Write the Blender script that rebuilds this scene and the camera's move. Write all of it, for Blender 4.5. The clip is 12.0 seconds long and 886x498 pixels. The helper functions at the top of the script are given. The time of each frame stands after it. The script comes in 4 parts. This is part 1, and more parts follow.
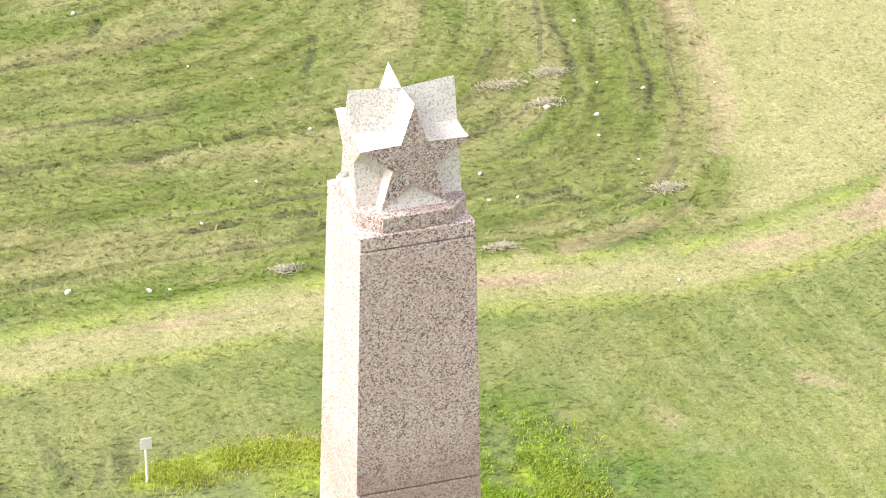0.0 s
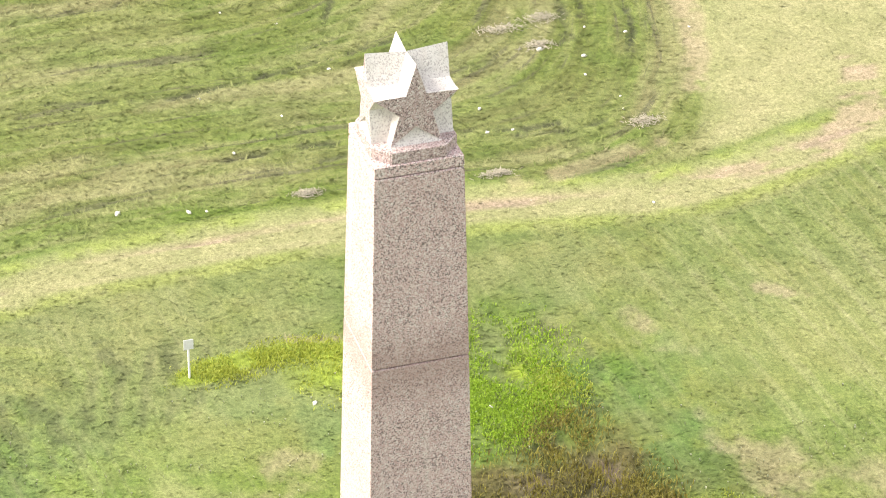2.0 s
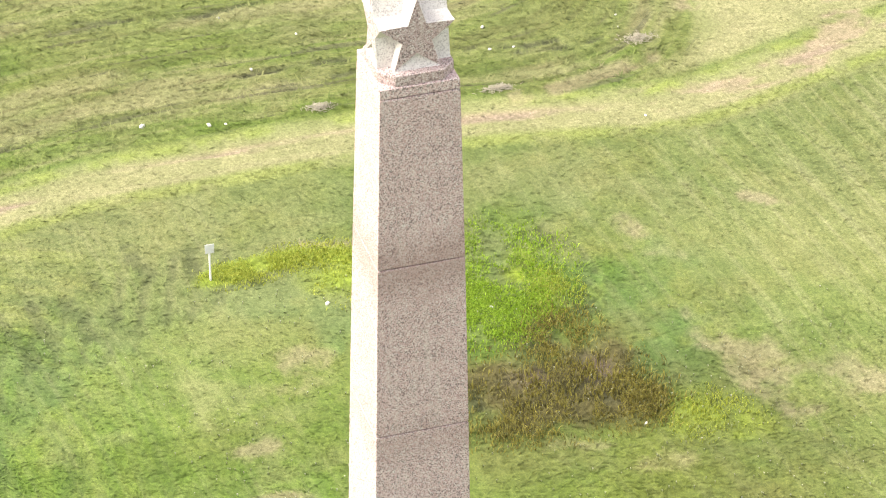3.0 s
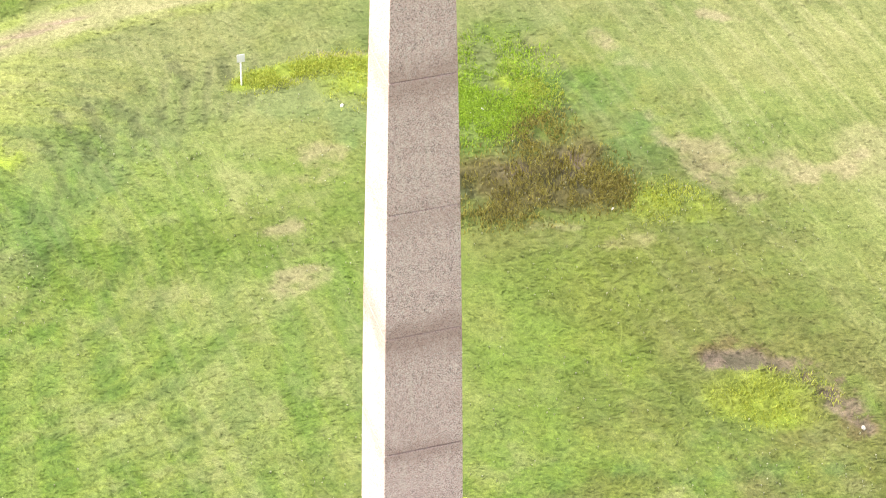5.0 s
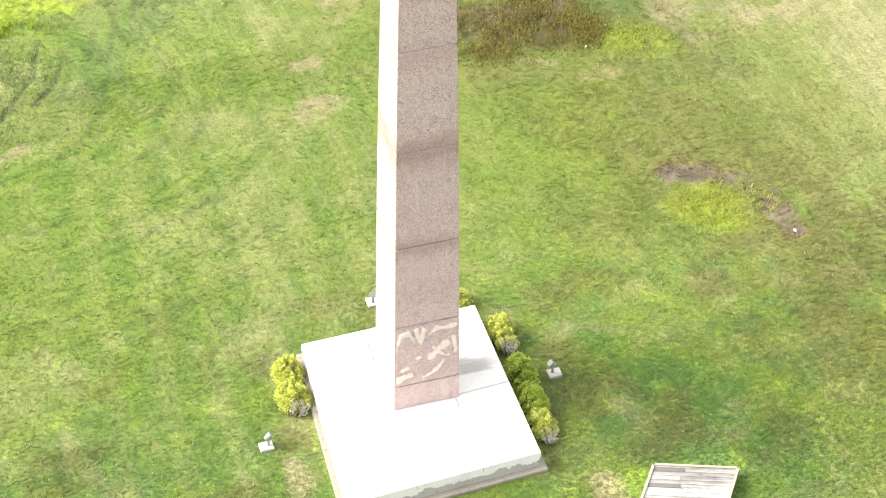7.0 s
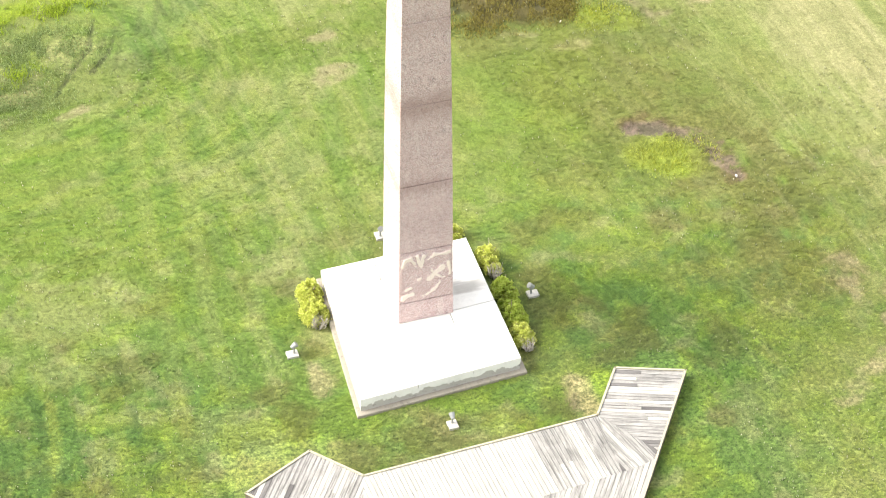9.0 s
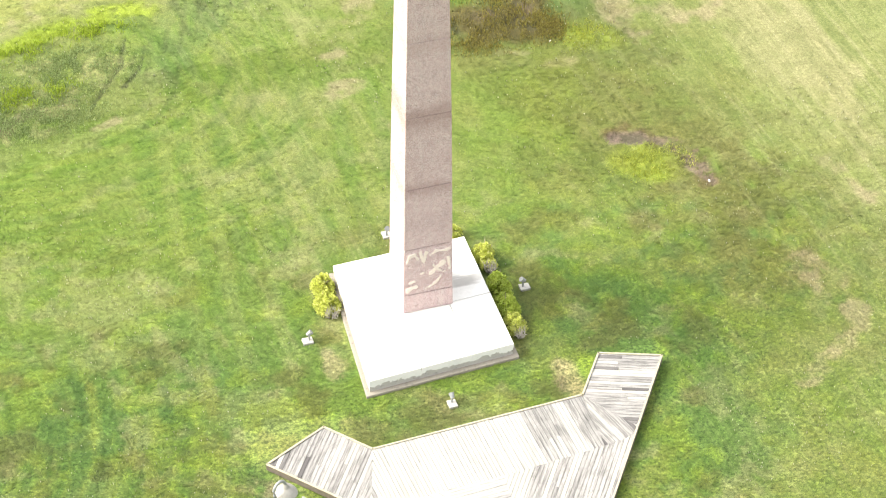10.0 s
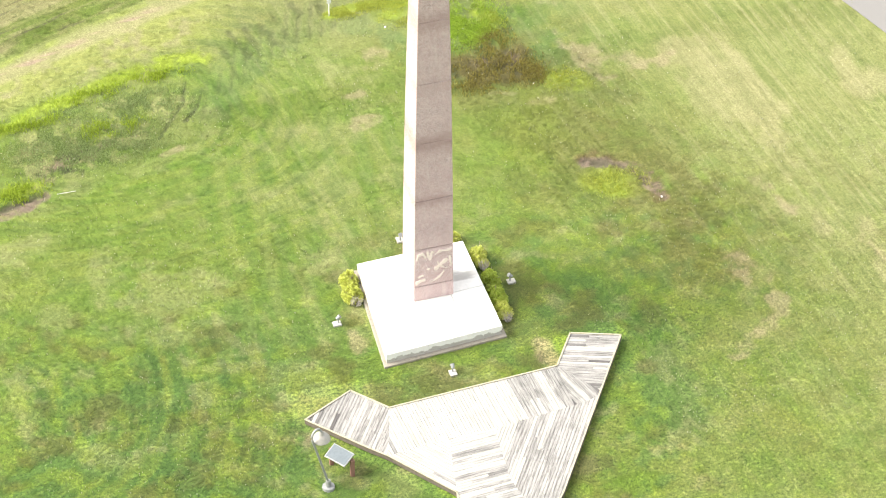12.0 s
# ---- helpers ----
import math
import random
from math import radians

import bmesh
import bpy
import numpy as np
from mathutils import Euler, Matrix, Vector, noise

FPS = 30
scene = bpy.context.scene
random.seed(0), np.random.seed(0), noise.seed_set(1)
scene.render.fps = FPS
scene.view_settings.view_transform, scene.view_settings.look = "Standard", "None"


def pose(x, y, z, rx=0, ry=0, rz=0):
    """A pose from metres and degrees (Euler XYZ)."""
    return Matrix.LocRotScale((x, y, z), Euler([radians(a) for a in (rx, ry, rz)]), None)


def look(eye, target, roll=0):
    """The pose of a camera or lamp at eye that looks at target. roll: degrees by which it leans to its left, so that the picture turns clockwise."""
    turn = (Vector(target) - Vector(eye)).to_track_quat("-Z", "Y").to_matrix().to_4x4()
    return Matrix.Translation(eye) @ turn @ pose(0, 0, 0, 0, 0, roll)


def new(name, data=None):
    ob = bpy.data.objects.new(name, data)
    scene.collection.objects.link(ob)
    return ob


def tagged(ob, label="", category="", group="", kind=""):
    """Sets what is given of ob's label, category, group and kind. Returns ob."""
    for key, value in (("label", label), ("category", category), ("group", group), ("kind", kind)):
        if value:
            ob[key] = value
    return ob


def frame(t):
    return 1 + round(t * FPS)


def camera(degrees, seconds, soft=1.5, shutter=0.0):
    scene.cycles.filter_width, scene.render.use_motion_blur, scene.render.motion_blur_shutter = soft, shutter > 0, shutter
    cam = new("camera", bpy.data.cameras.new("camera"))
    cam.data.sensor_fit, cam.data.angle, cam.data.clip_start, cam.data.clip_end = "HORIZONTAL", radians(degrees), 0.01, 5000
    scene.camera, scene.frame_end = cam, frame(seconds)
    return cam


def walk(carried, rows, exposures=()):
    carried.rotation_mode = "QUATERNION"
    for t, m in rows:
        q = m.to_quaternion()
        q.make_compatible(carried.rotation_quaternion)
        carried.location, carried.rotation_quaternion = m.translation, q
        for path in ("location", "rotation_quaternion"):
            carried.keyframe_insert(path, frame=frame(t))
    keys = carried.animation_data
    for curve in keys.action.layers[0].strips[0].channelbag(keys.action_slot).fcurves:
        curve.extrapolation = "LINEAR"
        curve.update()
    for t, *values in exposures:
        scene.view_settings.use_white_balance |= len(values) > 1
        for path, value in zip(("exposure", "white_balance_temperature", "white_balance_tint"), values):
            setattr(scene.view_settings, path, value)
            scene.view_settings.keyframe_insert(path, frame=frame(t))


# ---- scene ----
cam = camera(16.06, 12.0, soft=1.12)
PATH = [
    (0, (-6.776, -22.356, 30.634), (-4.166, -14.294, 25.325), 0.67),
    (0.5, (-6.774, -22.349, 30.630), (-4.163, -14.287, 25.322), 0.70),
    (1, (-7.254, -23.944, 31.663), (-4.659, -15.911, 26.302), 0.72),
    (1.5, (-8.217, -27.289, 33.837), (-5.662, -19.289, 28.409), 0.53),
    (2, (-8.644, -28.734, 34.833), (-6.109, -20.783, 29.323), 0.49),
    (2.5, (-9.194, -30.695, 36.165), (-6.693, -22.807, 30.551), 0.32),
    (3, (-9.520, -32.106, 37.240), (-7.074, -24.303, 31.483), 0.32),
    (5, (-12.022, -40.200, 43.665), (-9.687, -32.776, 37.386), 0.60),
    (5.5, (-12.701, -42.317, 45.318), (-10.389, -34.987, 38.922), 0.74),
    (6, (-13.647, -44.838, 47.577), (-11.342, -37.611, 41.062), 0.76),
    (6.5, (-14.443, -46.992, 49.392), (-12.145, -39.842, 42.790), 0.85),
    (7, (-15.140, -49.363, 51.356), (-12.871, -42.274, 44.679), 0.67),
    (7.5, (-15.995, -51.932, 53.348), (-13.740, -44.901, 46.604), 0.72),
    (9.5, (-19.743, -63.677, 62.794), (-17.464, -56.604, 56.102), 0.55),
    (10, (-20.985, -67.322, 65.902), (-18.695, -60.235, 59.229), 0.61),
    (10.5, (-22.296, -71.289, 69.330), (-20.001, -64.190, 62.673), 0.63),
    (11, (-24.264, -77.228, 74.348), (-21.958, -70.102, 67.723), 0.57),
    (11.5, (-25.445, -82.020, 77.991), (-23.161, -74.854, 71.401), 0.46),
    (12, (-26.585, -85.170, 80.231), (-24.284, -77.979, 73.674), 0.50),
]
EXPOSURES = [(0, 1.48), (3, 1.50), (5, 1.66), (7.5, 1.66), (9.5, 1.64), (11, 1.66), (12, 1.62)]
walk(cam, [(t, look(eye, target, roll)) for t, eye, target, roll in PATH], EXPOSURES)
# ---- world and sun ----
world = bpy.data.worlds.new("sky")
scene.world = world
world.use_nodes = True
wn = world.node_tree
sky = wn.nodes.new("ShaderNodeTexSky")
sky.sky_type, sky.sun_disc = "NISHITA", False
SUN_EL, SUN_DIR = radians(39), Vector((-1.0, 0.25, 0.0)).normalized()
sky.sun_elevation, sky.sun_rotation = SUN_EL, math.atan2(SUN_DIR.x, SUN_DIR.y)
sky.dust_density, sky.air_density = 4.0, 1.0
haze = wn.nodes.new("ShaderNodeMix")  # bright thin cloud over the whole sky
haze.data_type = "RGBA"
haze.inputs[0].default_value = 0.7
haze.inputs[7].default_value = (4.3, 4.15, 3.9, 1)
wn.links.new(sky.outputs[0], haze.inputs[6])
wn.links.new(haze.outputs[2], wn.nodes["Background"].inputs[0])
wn.nodes["Background"].inputs[1].default_value = 0.15
sun = new("sun", bpy.data.lights.new("sun", "SUN"))
sun.data.energy, sun.data.angle, sun.data.color = 2.9, radians(36), (1.0, 0.95, 0.83)
to_sun = SUN_DIR * math.cos(SUN_EL) + Vector((0, 0, math.sin(SUN_EL)))
sun.matrix_world = look(tuple(to_sun * 60), (0, 0, 0))


# ---- small tools ----
def tree(name):
    m = bpy.data.materials.new(name)
    m.use_nodes = True
    return m, m.node_tree.nodes, m.node_tree.links, m.node_tree.nodes["Principled BSDF"]


def tex_coord(n, l, scale=(1, 1, 1), obj=True):
    c, mp = n.new("ShaderNodeTexCoord"), n.new("ShaderNodeMapping")
    mp.inputs["Scale"].default_value = scale
    l.new(c.outputs["Object" if obj else "Generated"], mp.inputs[0])
    return mp.outputs[0]


def noise_of(n, l, vec, scale, detail=4.0, rough=0.6):
    t = n.new("ShaderNodeTexNoise")
    t.inputs["Scale"].default_value, t.inputs["Detail"].default_value, t.inputs["Roughness"].default_value = scale, detail, rough
    l.new(vec, t.inputs["Vector"])
    return t.outputs["Fac"]


def ramp_of(n, l, fac, lo, hi, c0=(0, 0, 0, 1), c1=(1, 1, 1, 1)):
    r = n.new("ShaderNodeValToRGB")
    r.color_ramp.elements[0].position, r.color_ramp.elements[1].position = lo, hi
    r.color_ramp.elements[0].color, r.color_ramp.elements[1].color = c0, c1
    l.new(fac, r.inputs[0])
    return r.outputs[0]


def mix_of(n, l, fac, a, b, mode="MIX"):
    m = n.new("ShaderNodeMix")
    m.data_type, m.blend_type = "RGBA", mode
    for value, socket in ((fac, m.inputs[0]), (a, m.inputs[6]), (b, m.inputs[7])):
        if isinstance(value, (int, float)):
            socket.default_value = value
        elif isinstance(value, tuple):
            socket.default_value = (*value[:3], 1)
        else:
            l.new(value, socket)
    return m.outputs[2]


def math_of(n, l, op, a, b):
    m = n.new("ShaderNodeMath")
    m.operation = op
    for value, socket in ((a, m.inputs[0]), (b, m.inputs[1])):
        if isinstance(value, (int, float)):
            socket.default_value = value
        else:
            l.new(value, socket)
    return m.outputs[0]


def bump_of(n, l, height, strength, distance, bsdf):
    b = n.new("ShaderNodeBump")
    b.inputs["Strength"].default_value, b.inputs["Distance"].default_value = strength, distance
    l.new(height, b.inputs["Height"])
    l.new(b.outputs[0], bsdf.inputs["Normal"])


def rand_of(n):
    return n.new("ShaderNodeObjectInfo").outputs["Random"]


def attr_of(n, name):
    a = n.new("ShaderNodeAttribute")
    a.attribute_name = name
    return a.outputs["Fac"]


# ---- materials ----
def band_of(n, l, z, middle, half, wobble):
    """A soft band round a height, its edge moved by a noise."""
    d = math_of(n, l, "ABSOLUTE", math_of(n, l, "ADD", math_of(n, l, "SUBTRACT", z, middle), wobble), 0.0)
    return ramp_of(n, l, d, half * 0.25, half, (1, 1, 1, 1), (0, 0, 0, 1))


def mat_granite(name="pink_granite", base=(0.440, 0.300, 0.292), pale_grain=(0.600, 0.485, 0.470), dark_grain=(0.120, 0.092, 0.094), stained=True):
    m, n, l, b = tree(name)
    v = tex_coord(n, l)
    vor = n.new("ShaderNodeTexVoronoi")
    vor.inputs["Scale"].default_value = 82
    vor.inputs["Randomness"].default_value = 1.0
    l.new(v, vor.inputs["Vector"])
    cell = n.new("ShaderNodeSeparateColor")
    l.new(vor.outputs["Color"], cell.inputs[0])
    big = noise_of(n, l, v, 0.9, 5, 0.65)
    col = mix_of(n, l, ramp_of(n, l, cell.outputs[0], 0.3, 0.8), base, pale_grain)
    col = mix_of(n, l, ramp_of(n, l, cell.outputs[1], 0.72, 0.78), col, dark_grain)
    col = mix_of(n, l, ramp_of(n, l, cell.outputs[2], 0.84, 0.92), col, (0.64, 0.60, 0.58))
    col = mix_of(n, l, math_of(n, l, "MULTIPLY", ramp_of(n, l, big, 0.5, 0.75), 0.25), col, (0.34, 0.215, 0.195))
    col = mix_of(n, l, math_of(n, l, "MULTIPLY", rand_of(n), 0.12), col, (0.34, 0.24, 0.22))
    streak = noise_of(n, l, tex_coord(n, l, (5, 5, 0.3)), 1.6, 4)
    col = mix_of(n, l, math_of(n, l, "MULTIPLY", ramp_of(n, l, streak, 0.55, 0.72), 0.35), col, (0.58, 0.52, 0.48))
    # damp stains that run round the shaft below its joints
    xyz = n.new("ShaderNodeSeparateXYZ")
    l.new(v, xyz.inputs[0])
    wob = math_of(n, l, "MULTIPLY", math_of(n, l, "SUBTRACT", noise_of(n, l, tex_coord(n, l, (1, 1, 0.5)), 1.5, 5), 0.5), 0.9)
    for middle, half, amount in ((13.45, 0.60, 0.42), (10.65, 0.40, 0.22), (8.06, 0.60, 0.55), (5.37, 0.34, 0.38), (1.6, 0.5, 0.2)) if stained else ():
        col = mix_of(n, l, math_of(n, l, "MULTIPLY", band_of(n, l, xyz.outputs[2], middle, half, wob), amount), col, (0.235, 0.15, 0.135))
    col = mix_of(n, l, attr_of(n, "pale"), col, (0.67, 0.61, 0.53))
    l.new(col, b.inputs["Base Color"])
    b.inputs["Roughness"].default_value = 0.7
    bump_of(n, l, cell.outputs[1], 0.15, 0.004, b)
    return m


def mat_concrete(name, base, dark, amount=0.5, smear=False):
    m, n, l, b = tree(name)
    v = tex_coord(n, l)
    col = mix_of(n, l, ramp_of(n, l, noise_of(n, l, v, 1.4, 6, 0.7), 0.5, 0.8), base, tuple(c * 0.82 for c in base))
    col = mix_of(n, l, math_of(n, l, "MULTIPLY", ramp_of(n, l, noise_of(n, l, v, 9, 5, 0.75), 0.55, 0.7), amount), col, dark)
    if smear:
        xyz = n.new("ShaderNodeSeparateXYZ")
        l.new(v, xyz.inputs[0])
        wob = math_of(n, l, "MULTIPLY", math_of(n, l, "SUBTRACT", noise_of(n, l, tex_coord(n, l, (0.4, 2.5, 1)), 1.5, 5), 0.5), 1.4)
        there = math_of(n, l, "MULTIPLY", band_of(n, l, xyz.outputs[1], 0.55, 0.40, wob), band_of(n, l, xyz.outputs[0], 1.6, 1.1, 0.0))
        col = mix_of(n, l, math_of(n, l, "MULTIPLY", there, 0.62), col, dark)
    l.new(col, b.inputs["Base Color"])
    b.inputs["Roughness"].default_value = 0.9
    bump_of(n, l, noise_of(n, l, v, 60, 4), 0.25, 0.006, b)
    return m


def mat_wood(name, lo, hi, worn):
    m, n, l, b = tree(name)
    v = tex_coord(n, l, (1.5, 26.0, 26.0))
    rnd = rand_of(n)
    off = n.new("ShaderNodeVectorMath")
    off.operation = "ADD"
    l.new(v, off.inputs[0])
    cx = n.new("ShaderNodeCombineXYZ")
    l.new(math_of(n, l, "MULTIPLY", rnd, 50.0), cx.inputs[0])
    l.new(math_of(n, l, "MULTIPLY", rnd, 31.0), cx.inputs[1])
    l.new(cx.outputs[0], off.inputs[1])
    grain = noise_of(n, l, off.outputs[0], 1.3, 6, 0.7)
    tone = ramp_of(n, l, rnd, 0.0, 1.0, lo, hi)
    dirt = noise_of(n, l, off.outputs[0], 0.45, 5, 0.75)
    col = mix_of(n, l, ramp_of(n, l, grain, 0.54, 0.80), tone, worn)
    col = mix_of(n, l, math_of(n, l, "MULTIPLY", ramp_of(n, l, dirt, 0.47, 0.61), 0.68), col, worn)
    place = n.new("ShaderNodeNewGeometry").outputs["Position"]
    smudge = math_of(n, l, "MULTIPLY", ramp_of(n, l, noise_of(n, l, place, 1.0, 5, 0.7), 0.47, 0.62), ramp_of(n, l, grain, 0.36, 0.56))
    col = mix_of(n, l, math_of(n, l, "MULTIPLY", smudge, 0.45), col, worn)
    fresh = math_of(n, l, "GREATER_THAN", rnd, 0.90)
    col = mix_of(n, l, math_of(n, l, "MULTIPLY", fresh, 0.7), col, (0.42, 0.40, 0.35))
    l.new(col, b.inputs["Base Color"])
    b.inputs["Roughness"].default_value = 0.85
    bump_of(n, l, grain, 0.3, 0.01, b)
    return m


def mat_plain(name, base, rough=0.6, metal=0.0, vary=0.25, scale=12.0):
    m, n, l, b = tree(name)
    v = tex_coord(n, l)
    col = mix_of(n, l, ramp_of(n, l, noise_of(n, l, v, scale, 5, 0.65), 0.4, 0.75), base, tuple(c * (1 - vary) for c in base))
    l.new(col, b.inputs["Base Color"])
    b.inputs["Roughness"].default_value, b.inputs["Metallic"].default_value = rough, metal
    return m


def let_through(n, l, b, col, share):
    """Thin leaves pass a share of the light."""
    t, mx = n.new("ShaderNodeBsdfTranslucent"), n.new("ShaderNodeMixShader")
    l.new(col, t.inputs["Color"])
    mx.inputs[0].default_value = share
    l.new(b.outputs[0], mx.inputs[1])
    l.new(t.outputs[0], mx.inputs[2])
    l.new(mx.outputs[0], n["Material Output"].inputs["Surface"])


def mat_leaf(name, a, c):
    m, n, l, b = tree(name)
    g = n.new("ShaderNodeNewGeometry")
    col = mix_of(n, l, g.outputs["Random Per Island"], a, c)
    l.new(col, b.inputs["Base Color"])
    b.inputs["Roughness"].default_value = 0.7
    let_through(n, l, b, col, 0.45)
    return m


GRASS = dict(fresh=(0.070, 0.113, 0.013), olive=(0.094, 0.116, 0.021), lush=(0.085, 0.148, 0.012), pale=(0.170, 0.178, 0.078), dry=(0.222, 0.200, 0.118), deep=(0.046, 0.097, 0.018),
             yellow=(0.185, 0.248, 0.020), rush=(0.092, 0.076, 0.026), bare=(0.222, 0.170, 0.128), mud=(0.115, 0.086, 0.072), dark=(0.036, 0.038, 0.020))


def stripes_of(n, l, across, per_metre, stretch, seed):
    """Noise drawn out along lines of equal 'across': swathes and wheel lines."""
    c = n.new("ShaderNodeTexCoord")
    xyz, cx = n.new("ShaderNodeSeparateXYZ"), n.new("ShaderNodeCombineXYZ")
    l.new(c.outputs["Object"], xyz.inputs[0])
    u = across(xyz)
    l.new(math_of(n, l, "ADD", math_of(n, l, "MULTIPLY", u, per_metre), seed), cx.inputs[0])
    l.new(math_of(n, l, "MULTIPLY", xyz.outputs[0], stretch), cx.inputs[1])
    l.new(math_of(n, l, "MULTIPLY", xyz.outputs[1], stretch), cx.inputs[2])
    return noise_of(n, l, cx.outputs[0], 1.0, 3, 0.6)


def mat_turf(name, island):
    """Turf and blades share the same masks, laid out over the ground."""
    m, n, l, b = tree(name)
    v = tex_coord(n, l)
    big, mid, fine = noise_of(n, l, v, 0.35, 4), noise_of(n, l, v, 1.5, 6, 0.7), noise_of(n, l, v, 30, 4, 0.75)
    clump, tuft = noise_of(n, l, v, 10.5, 6, 0.8), noise_of(n, l, v, 1.1, 6, 0.7)
    col = mix_of(n, l, ramp_of(n, l, big, 0.35, 0.65), GRASS["fresh"], GRASS["olive"])
    col = mix_of(n, l, math_of(n, l, "MULTIPLY", ramp_of(n, l, mid, 0.46, 0.70), 0.6), col, (0.132, 0.153, 0.045))
    for key in ("lush", "deep", "pale", "dry", "yellow", "rush", "bare", "mud"):
        col = mix_of(n, l, attr_of(n, key), col, GRASS[key])
    # swathes: straight on the east lawn, curved round the hollow, and the rows of the hay field
    for across, weight, per_metre, stretch, seed, light, shade in (
            (lambda xyz: math_of(n, l, "ADD", xyz.outputs[0], math_of(n, l, "MULTIPLY", xyz.outputs[1], 0.095)), "mow", 4.4, 0.17, 0.0, (0.225, 0.215, 0.125), (0.78, 0.82, 0.74)),
            (lambda xyz: attr_of(n, "ring"), "swath", 2.6, 0.30, 31.0, (0.150, 0.185, 0.030), (0.66, 0.74, 0.66)),
            (lambda xyz: attr_of(n, "row"), "rows", 3.6, 0.16, 57.0, (0.185, 0.176, 0.088), (0.76, 0.72, 0.70))):
        line = stripes_of(n, l, across, per_metre, stretch, seed)
        w = attr_of(n, weight)
        col = mix_of(n, l, math_of(n, l, "MULTIPLY", math_of(n, l, "MULTIPLY", ramp_of(n, l, line, 0.50, 0.68), w), 0.50), col, light)
        col = mix_of(n, l, math_of(n, l, "MULTIPLY", ramp_of(n, l, line, 0.36, 0.48, (1, 1, 1, 1), (0, 0, 0, 1)), w), col, shade, "MULTIPLY")
    rut = stripes_of(n, l, lambda xyz: attr_of(n, "row"), 4.2, 0.22, 11.0)
    col = mix_of(n, l, math_of(n, l, "MULTIPLY", math_of(n, l, "MULTIPLY", ramp_of(n, l, rut, 0.595, 0.65), attr_of(n, "rows")), 0.62), col, (0.060, 0.054, 0.034))
    col = mix_of(n, l, attr_of(n, "dark"), col, GRASS["dark"])
    if island:
        g = n.new("ShaderNodeNewGeometry")
        col = mix_of(n, l, 1.0, col, ramp_of(n, l, g.outputs["Random Per Island"], 0.0, 1.0, (0.88, 0.90, 0.80, 1), (1.50, 1.46, 1.36, 1)), "MULTIPLY")
    else:
        col = mix_of(n, l, 1.0, col, ramp_of(n, l, tuft, 0.34, 0.64, (0.86, 0.89, 0.80, 1), (1.16, 1.13, 1.18, 1)), "MULTIPLY")
        col = mix_of(n, l, 1.0, col, ramp_of(n, l, clump, 0.36, 0.64, (0.74, 0.77, 0.66, 1), (1.42, 1.38, 1.40, 1)), "MULTIPLY")
        rough_ = mix_of(n, l, ramp_of(n, l, noise_of(n, l, v, 8, 6, 0.78), 0.42, 0.58), (0.44, 0.50, 0.38), (1.52, 1.48, 1.42))
        col = mix_of(n, l, attr_of(n, "tufty"), col, rough_, "MULTIPLY")
        col = mix_of(n, l, 1.0, col, ramp_of(n, l, fine, 0.38, 0.62, (0.78, 0.80, 0.74, 1), (1.33, 1.31, 1.28, 1)), "MULTIPLY")
    l.new(col, b.inputs["Base Color"])
    b.inputs["Roughness"].default_value = 0.9
    if island:
        up = n.new("ShaderNodeCombineXYZ")  # a sward takes the light as a whole, not blade by blade
        up.inputs[2].default_value = 1.0
        l.new(up.outputs[0], b.inputs["Normal"])
    else:
        bump_of(n, l, noise_of(n, l, v, 12, 2, 0.5), 0.12, 0.02, b)
    return m


M_GRANITE = mat_granite()
# Paler, greyer copy: the light on the crown's sloping flanks is in its colour.
M_LIT_FLANK = mat_granite("lit_flank_granite", (0.62, 0.595, 0.57), (0.70, 0.68, 0.65), (0.40, 0.375, 0.365), False)
M_DARK_GRANITE = mat_granite("dark_granite", (0.345, 0.250, 0.247), (0.52, 0.425, 0.42), (0.085, 0.064, 0.067), False)
M_BED = mat_concrete("drip_stained_concrete", (0.42, 0.405, 0.37), (0.10, 0.096, 0.09), 0.8)
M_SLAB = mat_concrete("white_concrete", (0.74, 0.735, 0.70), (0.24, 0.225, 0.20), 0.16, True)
M_FOOT = mat_concrete("stained_concrete", (0.27, 0.245, 0.205), (0.10, 0.09, 0.078), 0.85)
M_WOOD = mat_wood("weathered_boards", (0.25, 0.244, 0.236, 1), (0.355, 0.347, 0.332, 1), (0.06, 0.057, 0.056))
M_PALE = mat_wood("bleached_boards", (0.33, 0.325, 0.30, 1), (0.42, 0.415, 0.385, 1), (0.23, 0.222, 0.205))
M_DIRTY = mat_wood("dirty_boards", (0.085, 0.08, 0.08, 1), (0.17, 0.163, 0.16, 1), (0.045, 0.042, 0.042))
M_FASCIA = mat_plain("dark_timber", (0.13, 0.11, 0.085), 0.9, 0, 0.4, 6)
M_RIM = mat_plain("new_timber", (0.40, 0.37, 0.27), 0.8, 0, 0.3, 5)
M_TURF, M_BLADE = mat_turf("turf", False), mat_turf("grass_blades", True)
M_STEEL = mat_plain("galvanised_steel", (0.30, 0.31, 0.31), 0.5, 0.4)
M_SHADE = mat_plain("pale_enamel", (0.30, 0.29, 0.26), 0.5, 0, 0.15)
M_PAD = mat_plain("pad_concrete", (0.42, 0.41, 0.38), 0.9, 0, 0.25)
M_WHITE = mat_plain("white_paint", (0.70, 0.70, 0.68), 0.5, 0, 0.12)
M_STONE = mat_plain("pale_stone", (0.70, 0.67, 0.62), 0.9, 0, 0.35, 9)
M_ASPHALT = mat_plain("worn_asphalt", (0.19, 0.185, 0.18), 0.95, 0, 0.2, 30)
M_LEAF = mat_leaf("bush_leaves", (0.42, 0.47, 0.08), (0.72, 0.75, 0.22))
M_LEAF2 = mat_leaf("green_bush_leaves", (0.32, 0.42, 0.05), (0.58, 0.66, 0.15))
